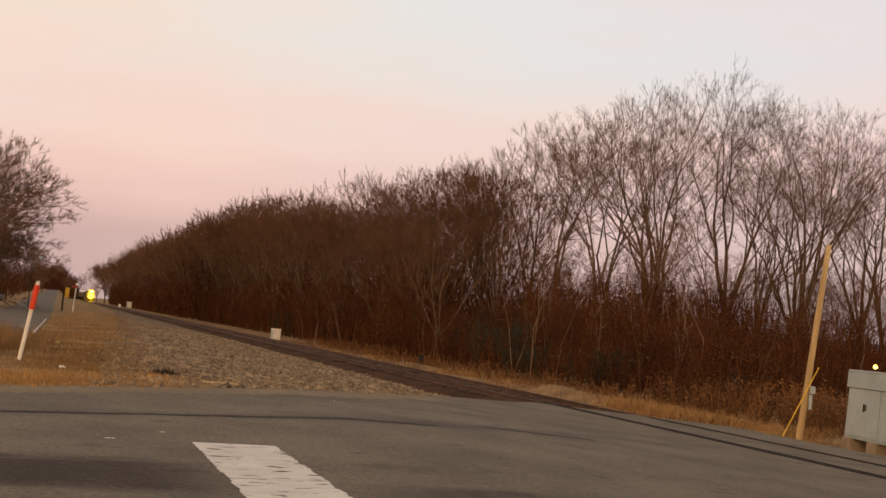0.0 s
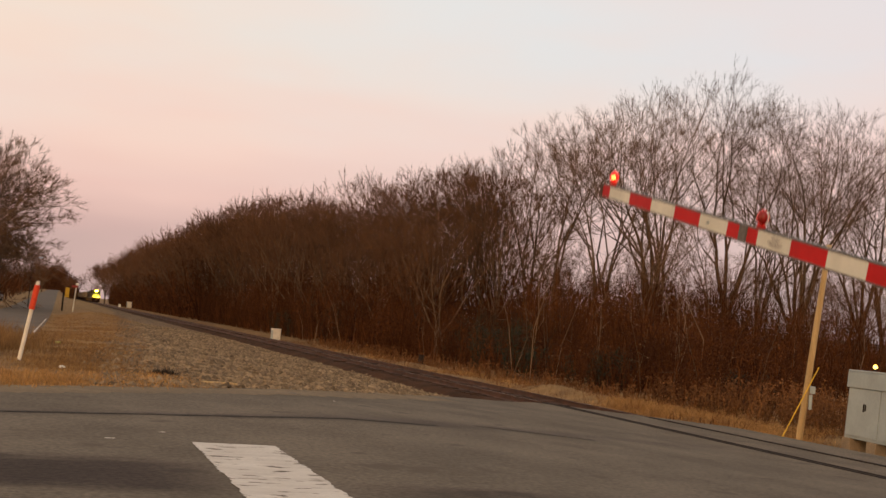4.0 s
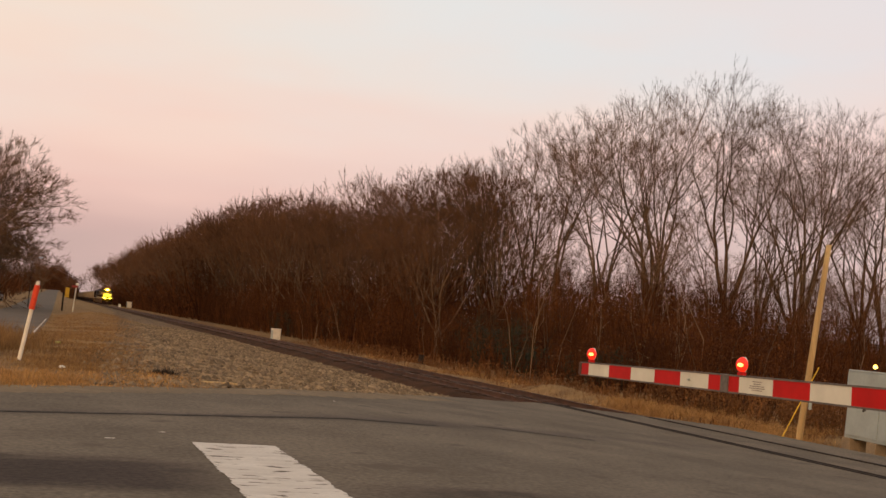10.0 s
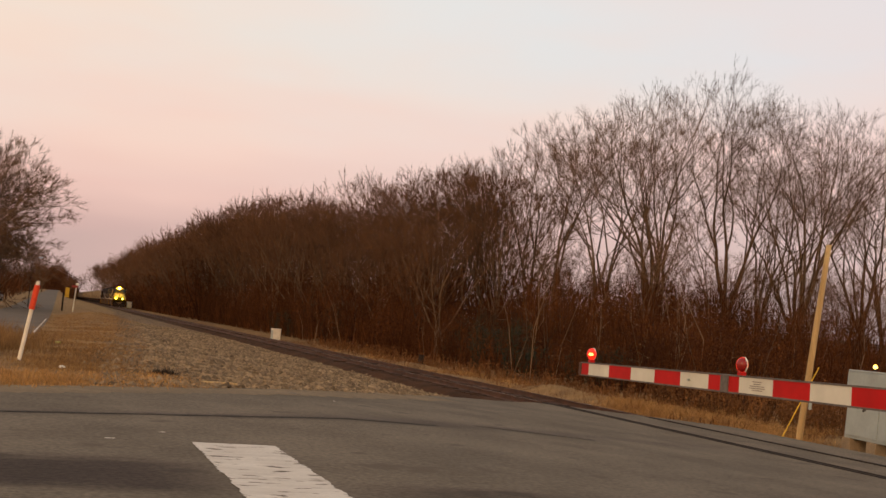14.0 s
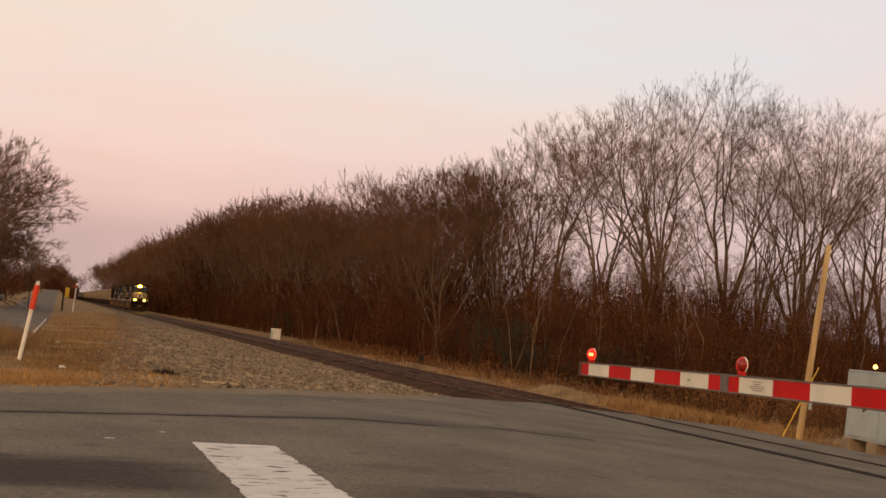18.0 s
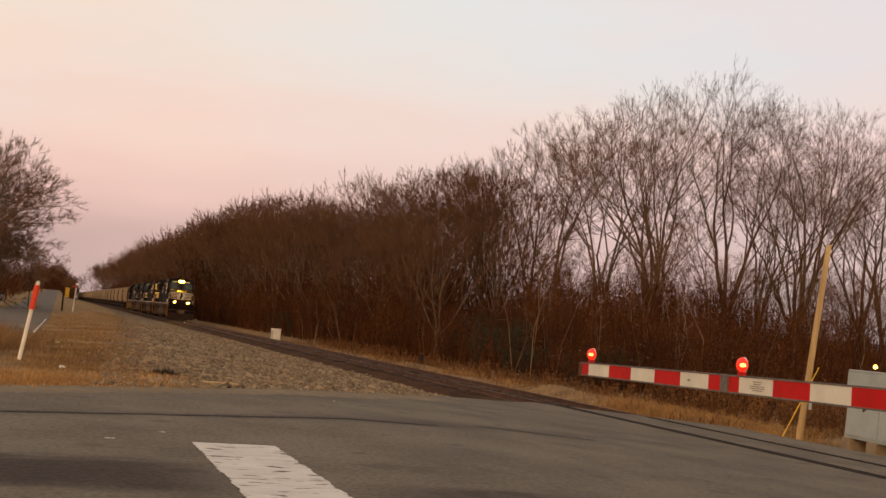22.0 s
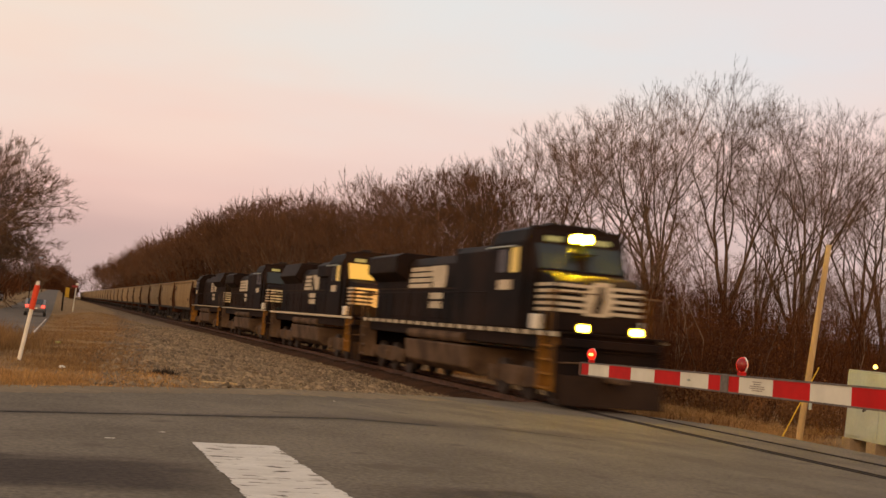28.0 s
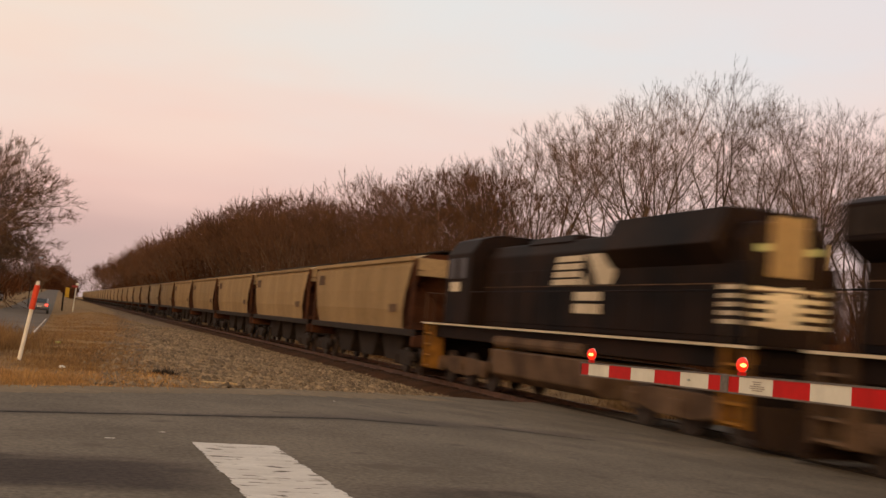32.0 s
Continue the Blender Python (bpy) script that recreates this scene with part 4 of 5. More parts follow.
def back_hood(lo, L, DECK):
    """A unit that runs with its long hood in front and the cab at the rear."""
    wide = 1.02
    hx0, hx1 = -L + 5.2, L - 2.1
    part("hood", prism([(-wide, DECK), (wide, DECK), (wide, 4.0), (wide - 0.2, 4.35), (-wide + 0.2, 4.35), (-wide, 4.0)], "x", hx0, hx1, 0.04), "black_paint", lo)
    for s in (-1, 1):
        for i in range(11):
            x = hx0 + 0.25 + i * 1.3
            part("hood_door", box(x, x + 1.22, s * (wide + 0.008) - 0.012, s * (wide + 0.008) + 0.012, DECK + 0.15, 3.55, 0.008), "black_paint", lo)
        part("hood_seam", box(hx0 + 0.1, hx1 - 0.1, s * (wide + 0.03) - 0.006, s * (wide + 0.03) + 0.006, 3.1, 3.12), "grime", lo)
        handrail(lo, [(hx0 + 0.2, s * 1.5, DECK + 1.0), (hx1 - 0.2, s * 1.5, DECK + 1.0)], 0.016, "black_paint")
    part("radiator", prism([(-1.4, 3.9), (-1.04, 3.5), (1.04, 3.5), (1.4, 3.9), (1.1, 4.65), (-1.1, 4.65)], "x", hx1 - 5.5, hx1 - 0.5, 0.03), "black_paint", lo)
    for i in range(3):
        part("fan", rod((hx1 - 4.6 + i * 1.5, 0, 4.62), (hx1 - 4.6 + i * 1.5, 0, 4.74), 0.64, 20), "steel", lo)
    part("dynamic_brake", prism([(-0.9, 4.3), (0.9, 4.3), (0.75, 4.5), (-0.75, 4.5)], "x", hx0 + 3.0, hx0 + 6.0, 0.03), "black_paint", lo)
    # front end of the long hood
    for i in range(5):
        z = 2.12 + i * 0.17
        part("white_bar", box(hx1 - 0.01, hx1 + 0.014, -0.95, 0.95, z, z + 0.09, 0.004), "white_paint", lo)
        for s in (-1, 1):
            part("white_bar", box(hx1 - 0.7, hx1 - 0.02, s * 1.035 - 0.012, s * 1.035 + 0.012, z, z + 0.09), "white_paint", lo)
    part("end_emblem", prism([(-0.35, 2.1), (0.25, 2.1), (0.35, 2.5), (0.25, 2.95), (-0.35, 2.8)], "x", hx1 + 0.012, hx1 + 0.02), "white_paint", lo)
    part("hood_end_panel", box(hx1 - 0.01, hx1 + 0.012, -0.42, 0.42, 3.1, 4.3, 0.02), "hopper", lo, "dull tan panel on the hood end")
    part("number_board", box(hx1, hx1 + 0.03, -0.72, -0.44, 3.58, 3.72), "numberboard", lo, "lit number board")
    part("number_board", box(hx1, hx1 + 0.03, 0.44, 0.72, 3.58, 3.72), "numberboard", lo, "lit number board")
    # cab behind, then the short hood
    roof = [(-1.5, DECK), (1.5, DECK), (1.5, 3.95), (1.2, 4.4), (0.6, 4.58), (-0.6, 4.58), (-1.2, 4.4), (-1.5, 3.95)]
    cab = part("cab", prism(roof, "x", -L + 2.9, hx0 + 0.04, 0.04), "black_paint", lo)
    for s in (-1, 1):
        for x in (-L + 3.15, -L + 4.15):
            part("side_window", box(x, x + 0.7, s * 1.51 - 0.014, s * 1.51 + 0.014, 3.15, 3.8, 0.01), "window", cab)
        part("road_number", box(-L + 3.4, -L + 4.3, s * 1.51 - 0.012, s * 1.51 + 0.012, 2.75, 3.05), "white_paint", cab)
    part("short_hood", prism([(-0.95, DECK), (0.95, DECK), (0.95, 3.1), (0.75, 3.3), (-0.75, 3.3), (-0.95, 3.1)], "x", -L + 1.3, -L + 2.92, 0.05), "black_paint", lo)
    for i in range(5):
        z = 2.12 + i * 0.17
        for s in (-1, 1):
            part("white_bar", prism([(-L + 1.35, z), (-L + 2.0 + 0.1 * i, z), (-L + 2.1 + 0.1 * i, z + 0.09), (-L + 1.35, z + 0.09)], "y", s * 0.965 - 0.012, s * 0.965 + 0.012), "white_paint", lo)
    hood_lettering(lo, hx0, hx1, "back")


def hopper_car():
    """Covered grain hopper, local +x along the track."""
    H = HOPPER_L / 2
    h = empty("hopper_car", pose(0, 0, 0), "tan covered hopper freight car with rusty ends", "freight car", "hopper cars of the train")
    # bowed sides: the body's section
    sec = [(-1.40, 1.62), (-1.52, 2.3), (-1.54, 3.0), (-1.50, 3.9), (-1.40, 4.16), (-0.9, 4.36), (0, 4.44), (0.9, 4.36), (1.40, 4.16), (1.50, 3.9), (1.54, 3.0), (1.52, 2.3), (1.40, 1.62)]
    bm = bmesh.new()
    rings = []
    # the ends slope in towards the bottom
    for x, top in ((-H + 1.05, False), (H - 1.05, True)):
        s = 1 if top else -1
        ring = []
        for y, z in sec:
            inset = 1.05 * max(0, (3.95 - z) / 2.33) ** 0.75
            ring.append(bm.verts.new((x - s * inset, y, z)))
        rings.append(ring)
    n = len(sec)
    for i in range(n):
        bm.faces.new((rings[0][i], rings[0][(i + 1) % n], rings[1][(i + 1) % n], rings[1][i]))
    bmesh.ops.recalc_face_normals(bm, faces=bm.faces)
    part("body", bm, "hopper", h, smooth=False)
    # sloped end sheets, set in a little behind the sides
    for e in (-1, 1):
        bm = bmesh.new()
        loop = []
        for y, z in sec:
            inset = 1.05 * max(0, (3.95 - z) / 2.33) ** 0.75
            loop.append((e * (H - 1.08 - inset), y * 0.985, z - 0.01))
        for a2, b2 in ((0, 0.35),):
            outer = [bm.verts.new(q) for q in loop]
            inner = [bm.verts.new((q[0] - e * b2 * (q[2] < 3.2), q[1] * 0.6, q[2] + (0.25 if q[2] < 3 else -0.2))) for q in loop]
            for i in range(n):
                bm.faces.new((outer[i], outer[(i + 1) % n], inner[(i + 1) % n], inner[i]))
            bm.faces.new(inner)
        bmesh.ops.recalc_face_normals(bm, faces=bm.faces)
        part("end_slope_sheet", bm, "hopper_rust", h, "rust-brown sloped end sheet")
        part("end_top_panel", box(min(e * (H - 1.06), e * (H - 0.98)), max(e * (H - 1.06), e * (H - 0.98)), -1.38, 1.38, 3.55, 4.2, 0.02), "hopper", h)
    for s in (-1, 1):
        part("top_chord", box(-H + 0.95, H - 0.95, s * 1.5 - 0.06, s * 1.5 + 0.06, 4.08, 4.24, 0.02), "hopper", h)
        part("side_sill", box(-H + 0.6, H - 0.6, s * 1.38 - 0.06, s * 1.38 + 0.06, 1.36, 1.62, 0.02), "steel", h)
        part("placard", box(-H + 2.0, -H + 3.1, s * 1.535 - 0.012, s * 1.535 + 0.012, 3.3, 3.75), "grime", h, "dark grey lettering patch")
        part("placard", box(H - 3.6, H - 2.6, s * 1.535 - 0.012, s * 1.535 + 0.012, 2.2, 2.5), "grime", h, "dark grey lettering patch")
        for e in (-1, 1):
            part("corner_post", box(e * (H - 0.95) - 0.06, e * (H - 0.95) + 0.06, s * 1.42 - 0.06, s * 1.42 + 0.06, 1.6, 4.15, 0.01), "hopper_rust", h)
            part("brace", rod((e * (H - 0.95), s * 1.35, 1.65), (e * (H - 2.0), s * 1.2, 2.35), 0.05, 6), "hopper_rust", h)
            bm = bmesh.new()
            for k in range(6):
                rod((e * (H - 0.86), s * 1.5, 1.5 + k * 0.45), (e * (H - 0.86), s * 1.08, 1.5 + k * 0.45), 0.014, 5, bm)
            part("ladder", bm, "hopper_rust", h)
    for e in (-1, 1):
        part("end_sill", box(e * (H - 0.6) - 0.15, e * (H - 0.6) + 0.15, -1.45, 1.45, 1.0, 1.38, 0.03), "hopper_rust", h)
        part("end_platform", box(min(e * (H - 2.4), e * (H - 0.5)), max(e * (H - 2.4), e * (H - 0.5)), -1.3, 1.3, 1.36, 1.42), "hopper_rust", h)
        part("coupler", box(min(e * (H - 0.7), e * (H + 0.02)), max(e * (H - 0.7), e * (H + 0.02)), -0.15, 0.15, 0.72, 1.02, 0.04), "grime", h)
    part("centre_sill", box(-H + 0.5, H - 0.5, -0.3, 0.3, 0.85, 1.4, 0.02), "steel", h)
    for x in (-3.9, 0.0, 3.9):
        part("outlet_hopper", prism([(x - 1.9, 1.62), (x + 1.9, 1.62), (x + 0.95, 0.38), (x - 0.95, 0.38)], "y", -0.8, 0.8, 0.03), "steel", h, "dark steel outlet hopper")
    part("running_board", box(-H + 0.8, H - 0.8, -0.45, 0.45, 4.50, 4.54), "steel", h)
    for i in range(8):
        x = -H + 2.2 + i * (2 * H - 4.4) / 7
        part("hatch", rod((x, 0.62, 4.38), (x, 0.62, 4.54), 0.3, 14), "hopper", h)
    for c in (-H + 2.35, H - 2.35):
        truck(h, c, 2, 0.46, 1.75, "steel")
    return h


TRAIN = []  # (thing, distance of its middle behind the train's front)


def make_train():
    labels = [("ge", "black diesel locomotive with white nose bars and lit headlights"), ("emd", "black diesel locomotive with warmly lit cab behind the leader"),
              ("ge_b", "black diesel locomotive with unlit cab, third in the train"), ("back", "black diesel locomotive running long hood first, before the hopper cars")]
    for i, (k, lab) in enumerate(labels):
        engine = locomotive(k, lab)
        lift_cab(engine, 0.2 if k == "back" else 0.27)
        TRAIN.append((engine, LOCO_L * (i + 0.5)))
    first = hopper_car()
    off = LOCO_L * 4
    for i in range(34):
        TRAIN.append((first if i == 0 else copy_thing(first, pose(0, 0, 0)), off + HOPPER_L * (i + 0.5)))


make_train()


# ---- trees ----
def tube(vs, fs, pts, radii, sides):
    """A tapered tube through the points."""
    base = len(vs)
    n = len(pts)
    for i in range(n):
        d = (pts[min(i + 1, n - 1)] - pts[max(i - 1, 0)]).normalized()
        u = d.orthogonal().normalized()
        w = d.cross(u)
        for k in range(sides):
            a = 2 * math.pi * k / sides
            vs.append(tuple(pts[i] + (u * math.cos(a) + w * math.sin(a)) * radii[i]))
    for i in range(n - 1):
        for k in range(sides):
            a, b = base + i * sides + k, base + i * sides + (k + 1) % sides
            fs.append((a, b, b + sides, a + sides))


def twig(vs, fs, p, q, r):
    base = len(vs)
    d = (q - p).normalized()
    u = d.orthogonal().normalized() * r
    w = d.cross(u)
    vs.extend((tuple(p + u), tuple(p - u * 0.5 + w * 0.87), tuple(p - u * 0.5 - w * 0.87), tuple(q)))
    fs.extend(((base, base + 1, base + 3), (base + 1, base + 2, base + 3), (base + 2, base, base + 3)))


def forked_tree(seed, H, limbs, fork, spread, depth, q=0.78, tip=0.006, spray=5, spray_len=0.55, side=0.9, rise=0.10, r0=0.0115, wild=1.0, twigs="twig"):
    """A bare tree that forks again and again into a fan of ever finer branches. fork: where the limbs begin and r0: the trunk's radius,
    as shares of the height; spread: the widest lean of a limb in degrees; side: side shoots on each branch; rise: how far shoots turn up."""
    rng = random.Random(seed)
    big, small = ([], []), ([], [])
    first = (1 - fork) * H * (1 - q) / (1 - q ** depth) * 1.02
    r_first = r0 * H

    def turned(d, degrees, az):
        u = d.orthogonal().normalized()
        u = u * math.cos(az) + d.cross(u) * math.sin(az)
        a = radians(degrees)
        return (d * math.cos(a) + u * math.sin(a)).normalized()

    def bough(p, d, ln, r, level):
        n = 4 if level < 2 else 3 if level < 5 else 2
        pts, way = [p], [d]
        for _ in range(n):
            d = (d + Vector((rng.gauss(0, 0.09 * wild), rng.gauss(0, 0.09 * wild), rng.gauss(0, 0.06 * wild) + rise * (1 - abs(d.z))))).normalized()
            p = p + d * (ln / n)
            pts.append(p)
            way.append(d)
        end = max(r * 0.74, tip * 0.8)
        fat = r > 0.028
        tube(*(big if fat else small), pts, [r + (end - r) * i / n for i in range(n + 1)], 7 if r > 0.09 else 5 if fat else 3)
        if level >= depth - 1:
            for _ in range(spray):
                b = pts[0].lerp(pts[-1], rng.uniform(0.15, 1.0))
                v = turned(d, rng.uniform(8, 48), rng.uniform(0, 6.28)) + Vector((0, 0, rise))
                twig(*small, b, b + v.normalized() * spray_len * rng.uniform(0.4, 1.2), tip * 0.8)
            return
        az = rng.uniform(0, 6.28)
        bough(p, turned(d, rng.uniform(6, 17) * wild, az), ln * q * rng.uniform(0.92, 1.05), end * 0.88, level + 1)
        bough(p, turned(d, rng.uniform(22, 40) * wild, az + math.pi + rng.gauss(0, 0.5)), ln * q * rng.uniform(0.84, 1.0), end * 0.70, level + 1)
        if rng.random() < 0.28:
            bough(p, turned(d, rng.uniform(25, 45), az + 1.6), ln * q * rng.uniform(0.7, 0.95), end * 0.66, level + 1)
        for _ in range(int(side + rng.random())):
            i = rng.randint(1, n - 1) if n > 1 else 1
            k = min(level + 2, depth - 1)
            bough(pts[i], turned(way[i], rng.uniform(30, 58), rng.uniform(0, 6.28)), ln * q * rng.uniform(0.5, 0.8), max(r * 0.42, tip), k)

    base = [Vector((0.012 * H * noise.noise(Vector((t * 2.0, seed, 0))), 0.012 * H * noise.noise(Vector((t * 2.0, seed, 7))), t * fork * H - 0.15 * (t == 0))) for t in (0, 0.3, 0.65, 1.0)]
    tube(*big, base, [r_first * f for f in (1.35, 1.08, 1.0, 0.9)], 9)
    for i in range(limbs):
        lean = spread * (0.15 + 0.85 * ((i * 0.618) % 1))
        way = turned(Vector((0, 0, 1)), lean, i * 2.4 + seed)
        st = base[-1] - Vector((0, 0, fork * H * rng.uniform(0, 0.45)))
        bough(st, way, first * rng.uniform(0.88, 1.08), r_first * rng.uniform(0.45, 0.68), 0)
    t = empty("bare_tree", pose(0, 0, -50))
    raw("trunk", *big, "bark", t, smooth=True)
    raw("crown", *small, twigs, t)
    tall = sorted(v[2] for v in small[0])
    return t, tall[int(len(tall) * 0.985)]


GROWN = [
    forked_tree(11, 18, 5, 0.20, 27, 8, q=0.80, tip=0.0050, spray=5, spray_len=0.36, side=0.30, r0=0.0112, wild=0.80, rise=0.09),
    forked_tree(12, 18, 4, 0.24, 30, 8, q=0.80, tip=0.0050, spray=5, spray_len=0.36, side=0.30, r0=0.0112, wild=0.85, rise=0.09),
    forked_tree(13, 15, 3, 0.34, 22, 6, tip=0.0068, spray=9, spray_len=0.42, side=0.6, r0=0.0085),
    forked_tree(14, 14, 5, 0.26, 52, 6, tip=0.0080, spray=10, spray_len=0.42, side=0.6, r0=0.0095, twigs="wood_twig"),
    forked_tree(15, 14, 5, 0.18, 46, 6, tip=0.0080, spray=10, spray_len=0.42, side=0.6, r0=0.0095, twigs="wood_twig"),
    # coarser ones for the distance
    forked_tree(16, 14, 6, 0.16, 56, 5, tip=0.022, spray=8, side=0.7, spray_len=0.7, twigs="wood_twig"),
    forked_tree(17, 14, 6, 0.14, 52, 5, tip=0.022, spray=8, side=0.7, spray_len=0.7, twigs="wood_twig"),
    # a broad roadside crown with low boughs
    forked_tree(18, 19, 14, 0.20, 98, 6, tip=0.016, spray=12, side=0.9, spray_len=0.75, rise=0.0),
]
PROTOS, PROTO_H = [g[0] for g in GROWN], [g[1] for g in GROWN]
used = set()


def plant(kind, x, y, height, turn, label, group="trees of the wood"):
    m = pose(x, y, land_z(x, y), 0, 0, turn) @ Matrix.Diagonal((height / PROTO_H[kind],) * 3 + (1,))
    if kind not in used:
        used.add(kind)
        t = PROTOS[kind]
        t.matrix_basis = m
    else:
        t = copy_thing(PROTOS[kind], m)
        t.matrix_basis = m
    return tagged(t, label, "tree", group)


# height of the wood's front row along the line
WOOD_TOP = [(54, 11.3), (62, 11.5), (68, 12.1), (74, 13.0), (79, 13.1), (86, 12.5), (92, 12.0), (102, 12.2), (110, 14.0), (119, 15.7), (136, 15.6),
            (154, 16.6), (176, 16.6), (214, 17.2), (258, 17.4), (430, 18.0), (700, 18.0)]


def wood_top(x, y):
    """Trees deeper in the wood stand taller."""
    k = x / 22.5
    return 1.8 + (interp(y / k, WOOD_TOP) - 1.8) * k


def wood():
    rng = random.Random(5)
    lab = "bare winter tree with grey-brown bark and fine twigs"
    # the tall open group behind the crossing: place, height, kind, turn
    for x, y, h, k, turn in ((32.6, 60, 17.6, 0, 20), (38.6, 62, 19.2, 1, 200), (42.6, 60, 18.1, 0, 150), (51.8, 66, 18.2, 1, 40), (60, 74, 16.5, 0, 290),
                             (36.2, 66, 17.5, 1, 100), (49.5, 75, 17.0, 0, 200), (46.5, 66, 16.6, 1, 75)):
        plant(k, x, y, h * 0.945, turn, "tall bare tree with spreading limbs against the sky")
    for x, y, h, turn in ((31.6, 72, 16.6, 30), (32.6, 68, 15.2, 140), (33.2, 80, 15.8, 250), (36.5, 74, 15.6, 310), (56.5, 64, 13.0, 120)):
        plant(2, x, y, h, turn, "slender open bare tree at the wood's end")
    for i in range(34):
        x, y = 28 + 34 * rng.random(), 52 + 16 * rng.random()
        plant(rng.choice((2, 2, 3)), x, y, rng.uniform(4.8, 8.6) * (1.15 if 0.52 < x / y < 0.7 else 0.9), rng.uniform(0, 360), "small bare tree under the tall trees", "young trees of the wood")
    # the wood along the railway
    y = 66.0
    while y < 520:
        near = y < 200
        for row in range(4 if y < 130 else 3 if near else 2):
            x = ((23.0, 27.5, 32.5, 37.0) if near else (22, 28))[row] + rng.uniform(-1.4, 1.4)
            yy = y + rng.uniform(-2, 2)
            if x / yy > 0.41:
                continue
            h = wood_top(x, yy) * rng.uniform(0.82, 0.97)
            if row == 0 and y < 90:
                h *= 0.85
            k = rng.choice((3, 4)) if y < 150 else rng.choice((5, 6))
            plant(k, x, yy, h, rng.uniform(0, 360), lab)
        y += 5.2 if y < 120 else 7.5 if y < 220 else 15
    for x, y, h, k in ((18.6, 520, 17, 5), (21.5, 545, 18, 6), (17.6, 600, 17, 5), (17.0, 680, 15, 6), (23, 640, 21, 5), (-30, 700, 20, 6)):
        plant(k, x, y, h, rng.uniform(0, 360), "distant bare tree at the end of the line")
    # across the side road
    plant(7, -16, 150, 20.0, 200, "broad bare roadside tree with a dense round crown", "trees along the side road")
    plant(7, -13.5, 142, 18.4, 120, "broad bare roadside tree with a dense round crown", "trees along the side road")
    plant(7, -11.0, 135, 18.2, 40, "broad bare roadside tree with a dense round crown", "trees along the side road")
    for x, y, h, k in ((-11.5, 150, 17, 4), (-13, 160, 15, 3), (-10.5, 175, 12, 5), (-9.6, 128, 8.5, 4), (-12.5, 131, 10, 3), (-8.2, 150, 9.5, 5), (-9.5, 200, 11, 5), (-22, 190, 15, 6), (-14, 240, 15, 5), (-9, 300, 13, 6), (-6, 420, 14, 5), (-18, 330, 18, 5), (3, 560, 9, 6), (-8, 560, 13, 5), (7, 900, 16, 6)):
        plant(k, x, y, h, rng.uniform(0, 360), "bare roadside tree with fine twigs", "trees along the side road")


wood()


def brush(name, seed, x0, x1, y0, y1, n, hmin, hmax, label, material="brush", leaves=10, fat=1.0, leaf=0.6):
    """Stems with side twigs and a few dead leaves: too many to count."""
    rng = random.Random(seed)
    vs, fs = [], []
    for _ in range(n):
        x, y = rng.uniform(x0, x1), rng.uniform(y0, y1)
        z = land_z(x, y) - 0.05
        h = rng.uniform(hmin, hmax) * (0.75 + 0.5 * noise.noise(Vector((x * 0.15, y * 0.15, seed))))
        p = Vector((x, y, z))
        q = p + Vector((rng.gauss(0, 0.18) * h, rng.gauss(0, 0.18) * h, h))
        m = p.lerp(q, 0.5) + Vector((rng.gauss(0, 0.08) * h, rng.gauss(0, 0.08) * h, 0))
        r = rng.uniform(0.012, 0.028) * fat
        tube(vs, fs, [p, m, q], [r, r * 0.7, r * 0.25], 3)
        for k in range(leaves):
            t = rng.uniform(0.12, 1.0)
            b = p.lerp(m, t * 2) if t < 0.5 else m.lerp(q, t * 2 - 1)
            d = Vector((rng.gauss(0, 1), rng.gauss(0, 1), rng.gauss(0.5, 0.7))).normalized()
            e = b + d * h * rng.uniform(0.08, 0.26)
            twig(vs, fs, b, e, 0.010 * fat)
            for _l in range(2):
                c = b.lerp(e, rng.uniform(0.3, 1.0))
                u = Vector((rng.gauss(0, 1), rng.gauss(0, 1), rng.gauss(0, 1))).normalized() * rng.uniform(0.04, 0.09) * fat * leaf
                w = u.orthogonal().normalized() * rng.uniform(0.03, 0.07) * fat * leaf
                i = len(vs)
                vs.extend((tuple(c - u), tuple(c + w), tuple(c + u), tuple(c - w)))
                fs.append((i, i + 1, i + 2, i + 3))
    return tagged(raw(name, vs, fs, material), label, "undergrowth", kind="stuff")


brush("undergrowth", 21, 20.3, 27, 33, 78, 1900, 1.3, 3.9, "dense brown leafless undergrowth at the wood's edge", leaves=14)
brush("undergrowth", 22, 20.2, 25, 68, 175, 2100, 2.5, 7.5, "dense brown leafless undergrowth at the wood's edge", leaves=15, fat=1.5)
brush("undergrowth", 23, 19.6, 26, 175, 500, 2000, 5.0, 12.0, "brown leafless undergrowth along the far wood", leaves=12, fat=4)
brush("undergrowth", 24, 25, 32, 80, 175, 1900, 4.0, 10.0, "brown thicket between the trees", leaves=14, fat=1.8)
brush("undergrowth", 25, 24, 32, 40, 66, 1500, 3.0, 6.6, "brown thicket between the trees", leaves=13)
brush("undergrowth", 33, 29, 43, 50, 64, 1300, 3.2, 7.2, "brown thicket under the tall trees", leaves=11)
brush("undergrowth", 32, 28, 45, 68, 100, 1600, 4.0, 8.5, "brown thicket between the trees", leaves=11, fat=1.3)
brush("undergrowth", 29, 43, 68, 50, 82, 1000, 2.8, 6.2, "brown thicket between the trees", leaves=11)
brush("undergrowth", 35, -30, -8.0, 135, 200, 500, 1.5, 4.5, "dark brown thicket beside the side road", leaves=14, fat=2)
brush("undergrowth", 27, -34, -8.5, 200, 600, 900, 5.0, 11.0, "dark brown thicket beside the side road", leaves=14, fat=4)
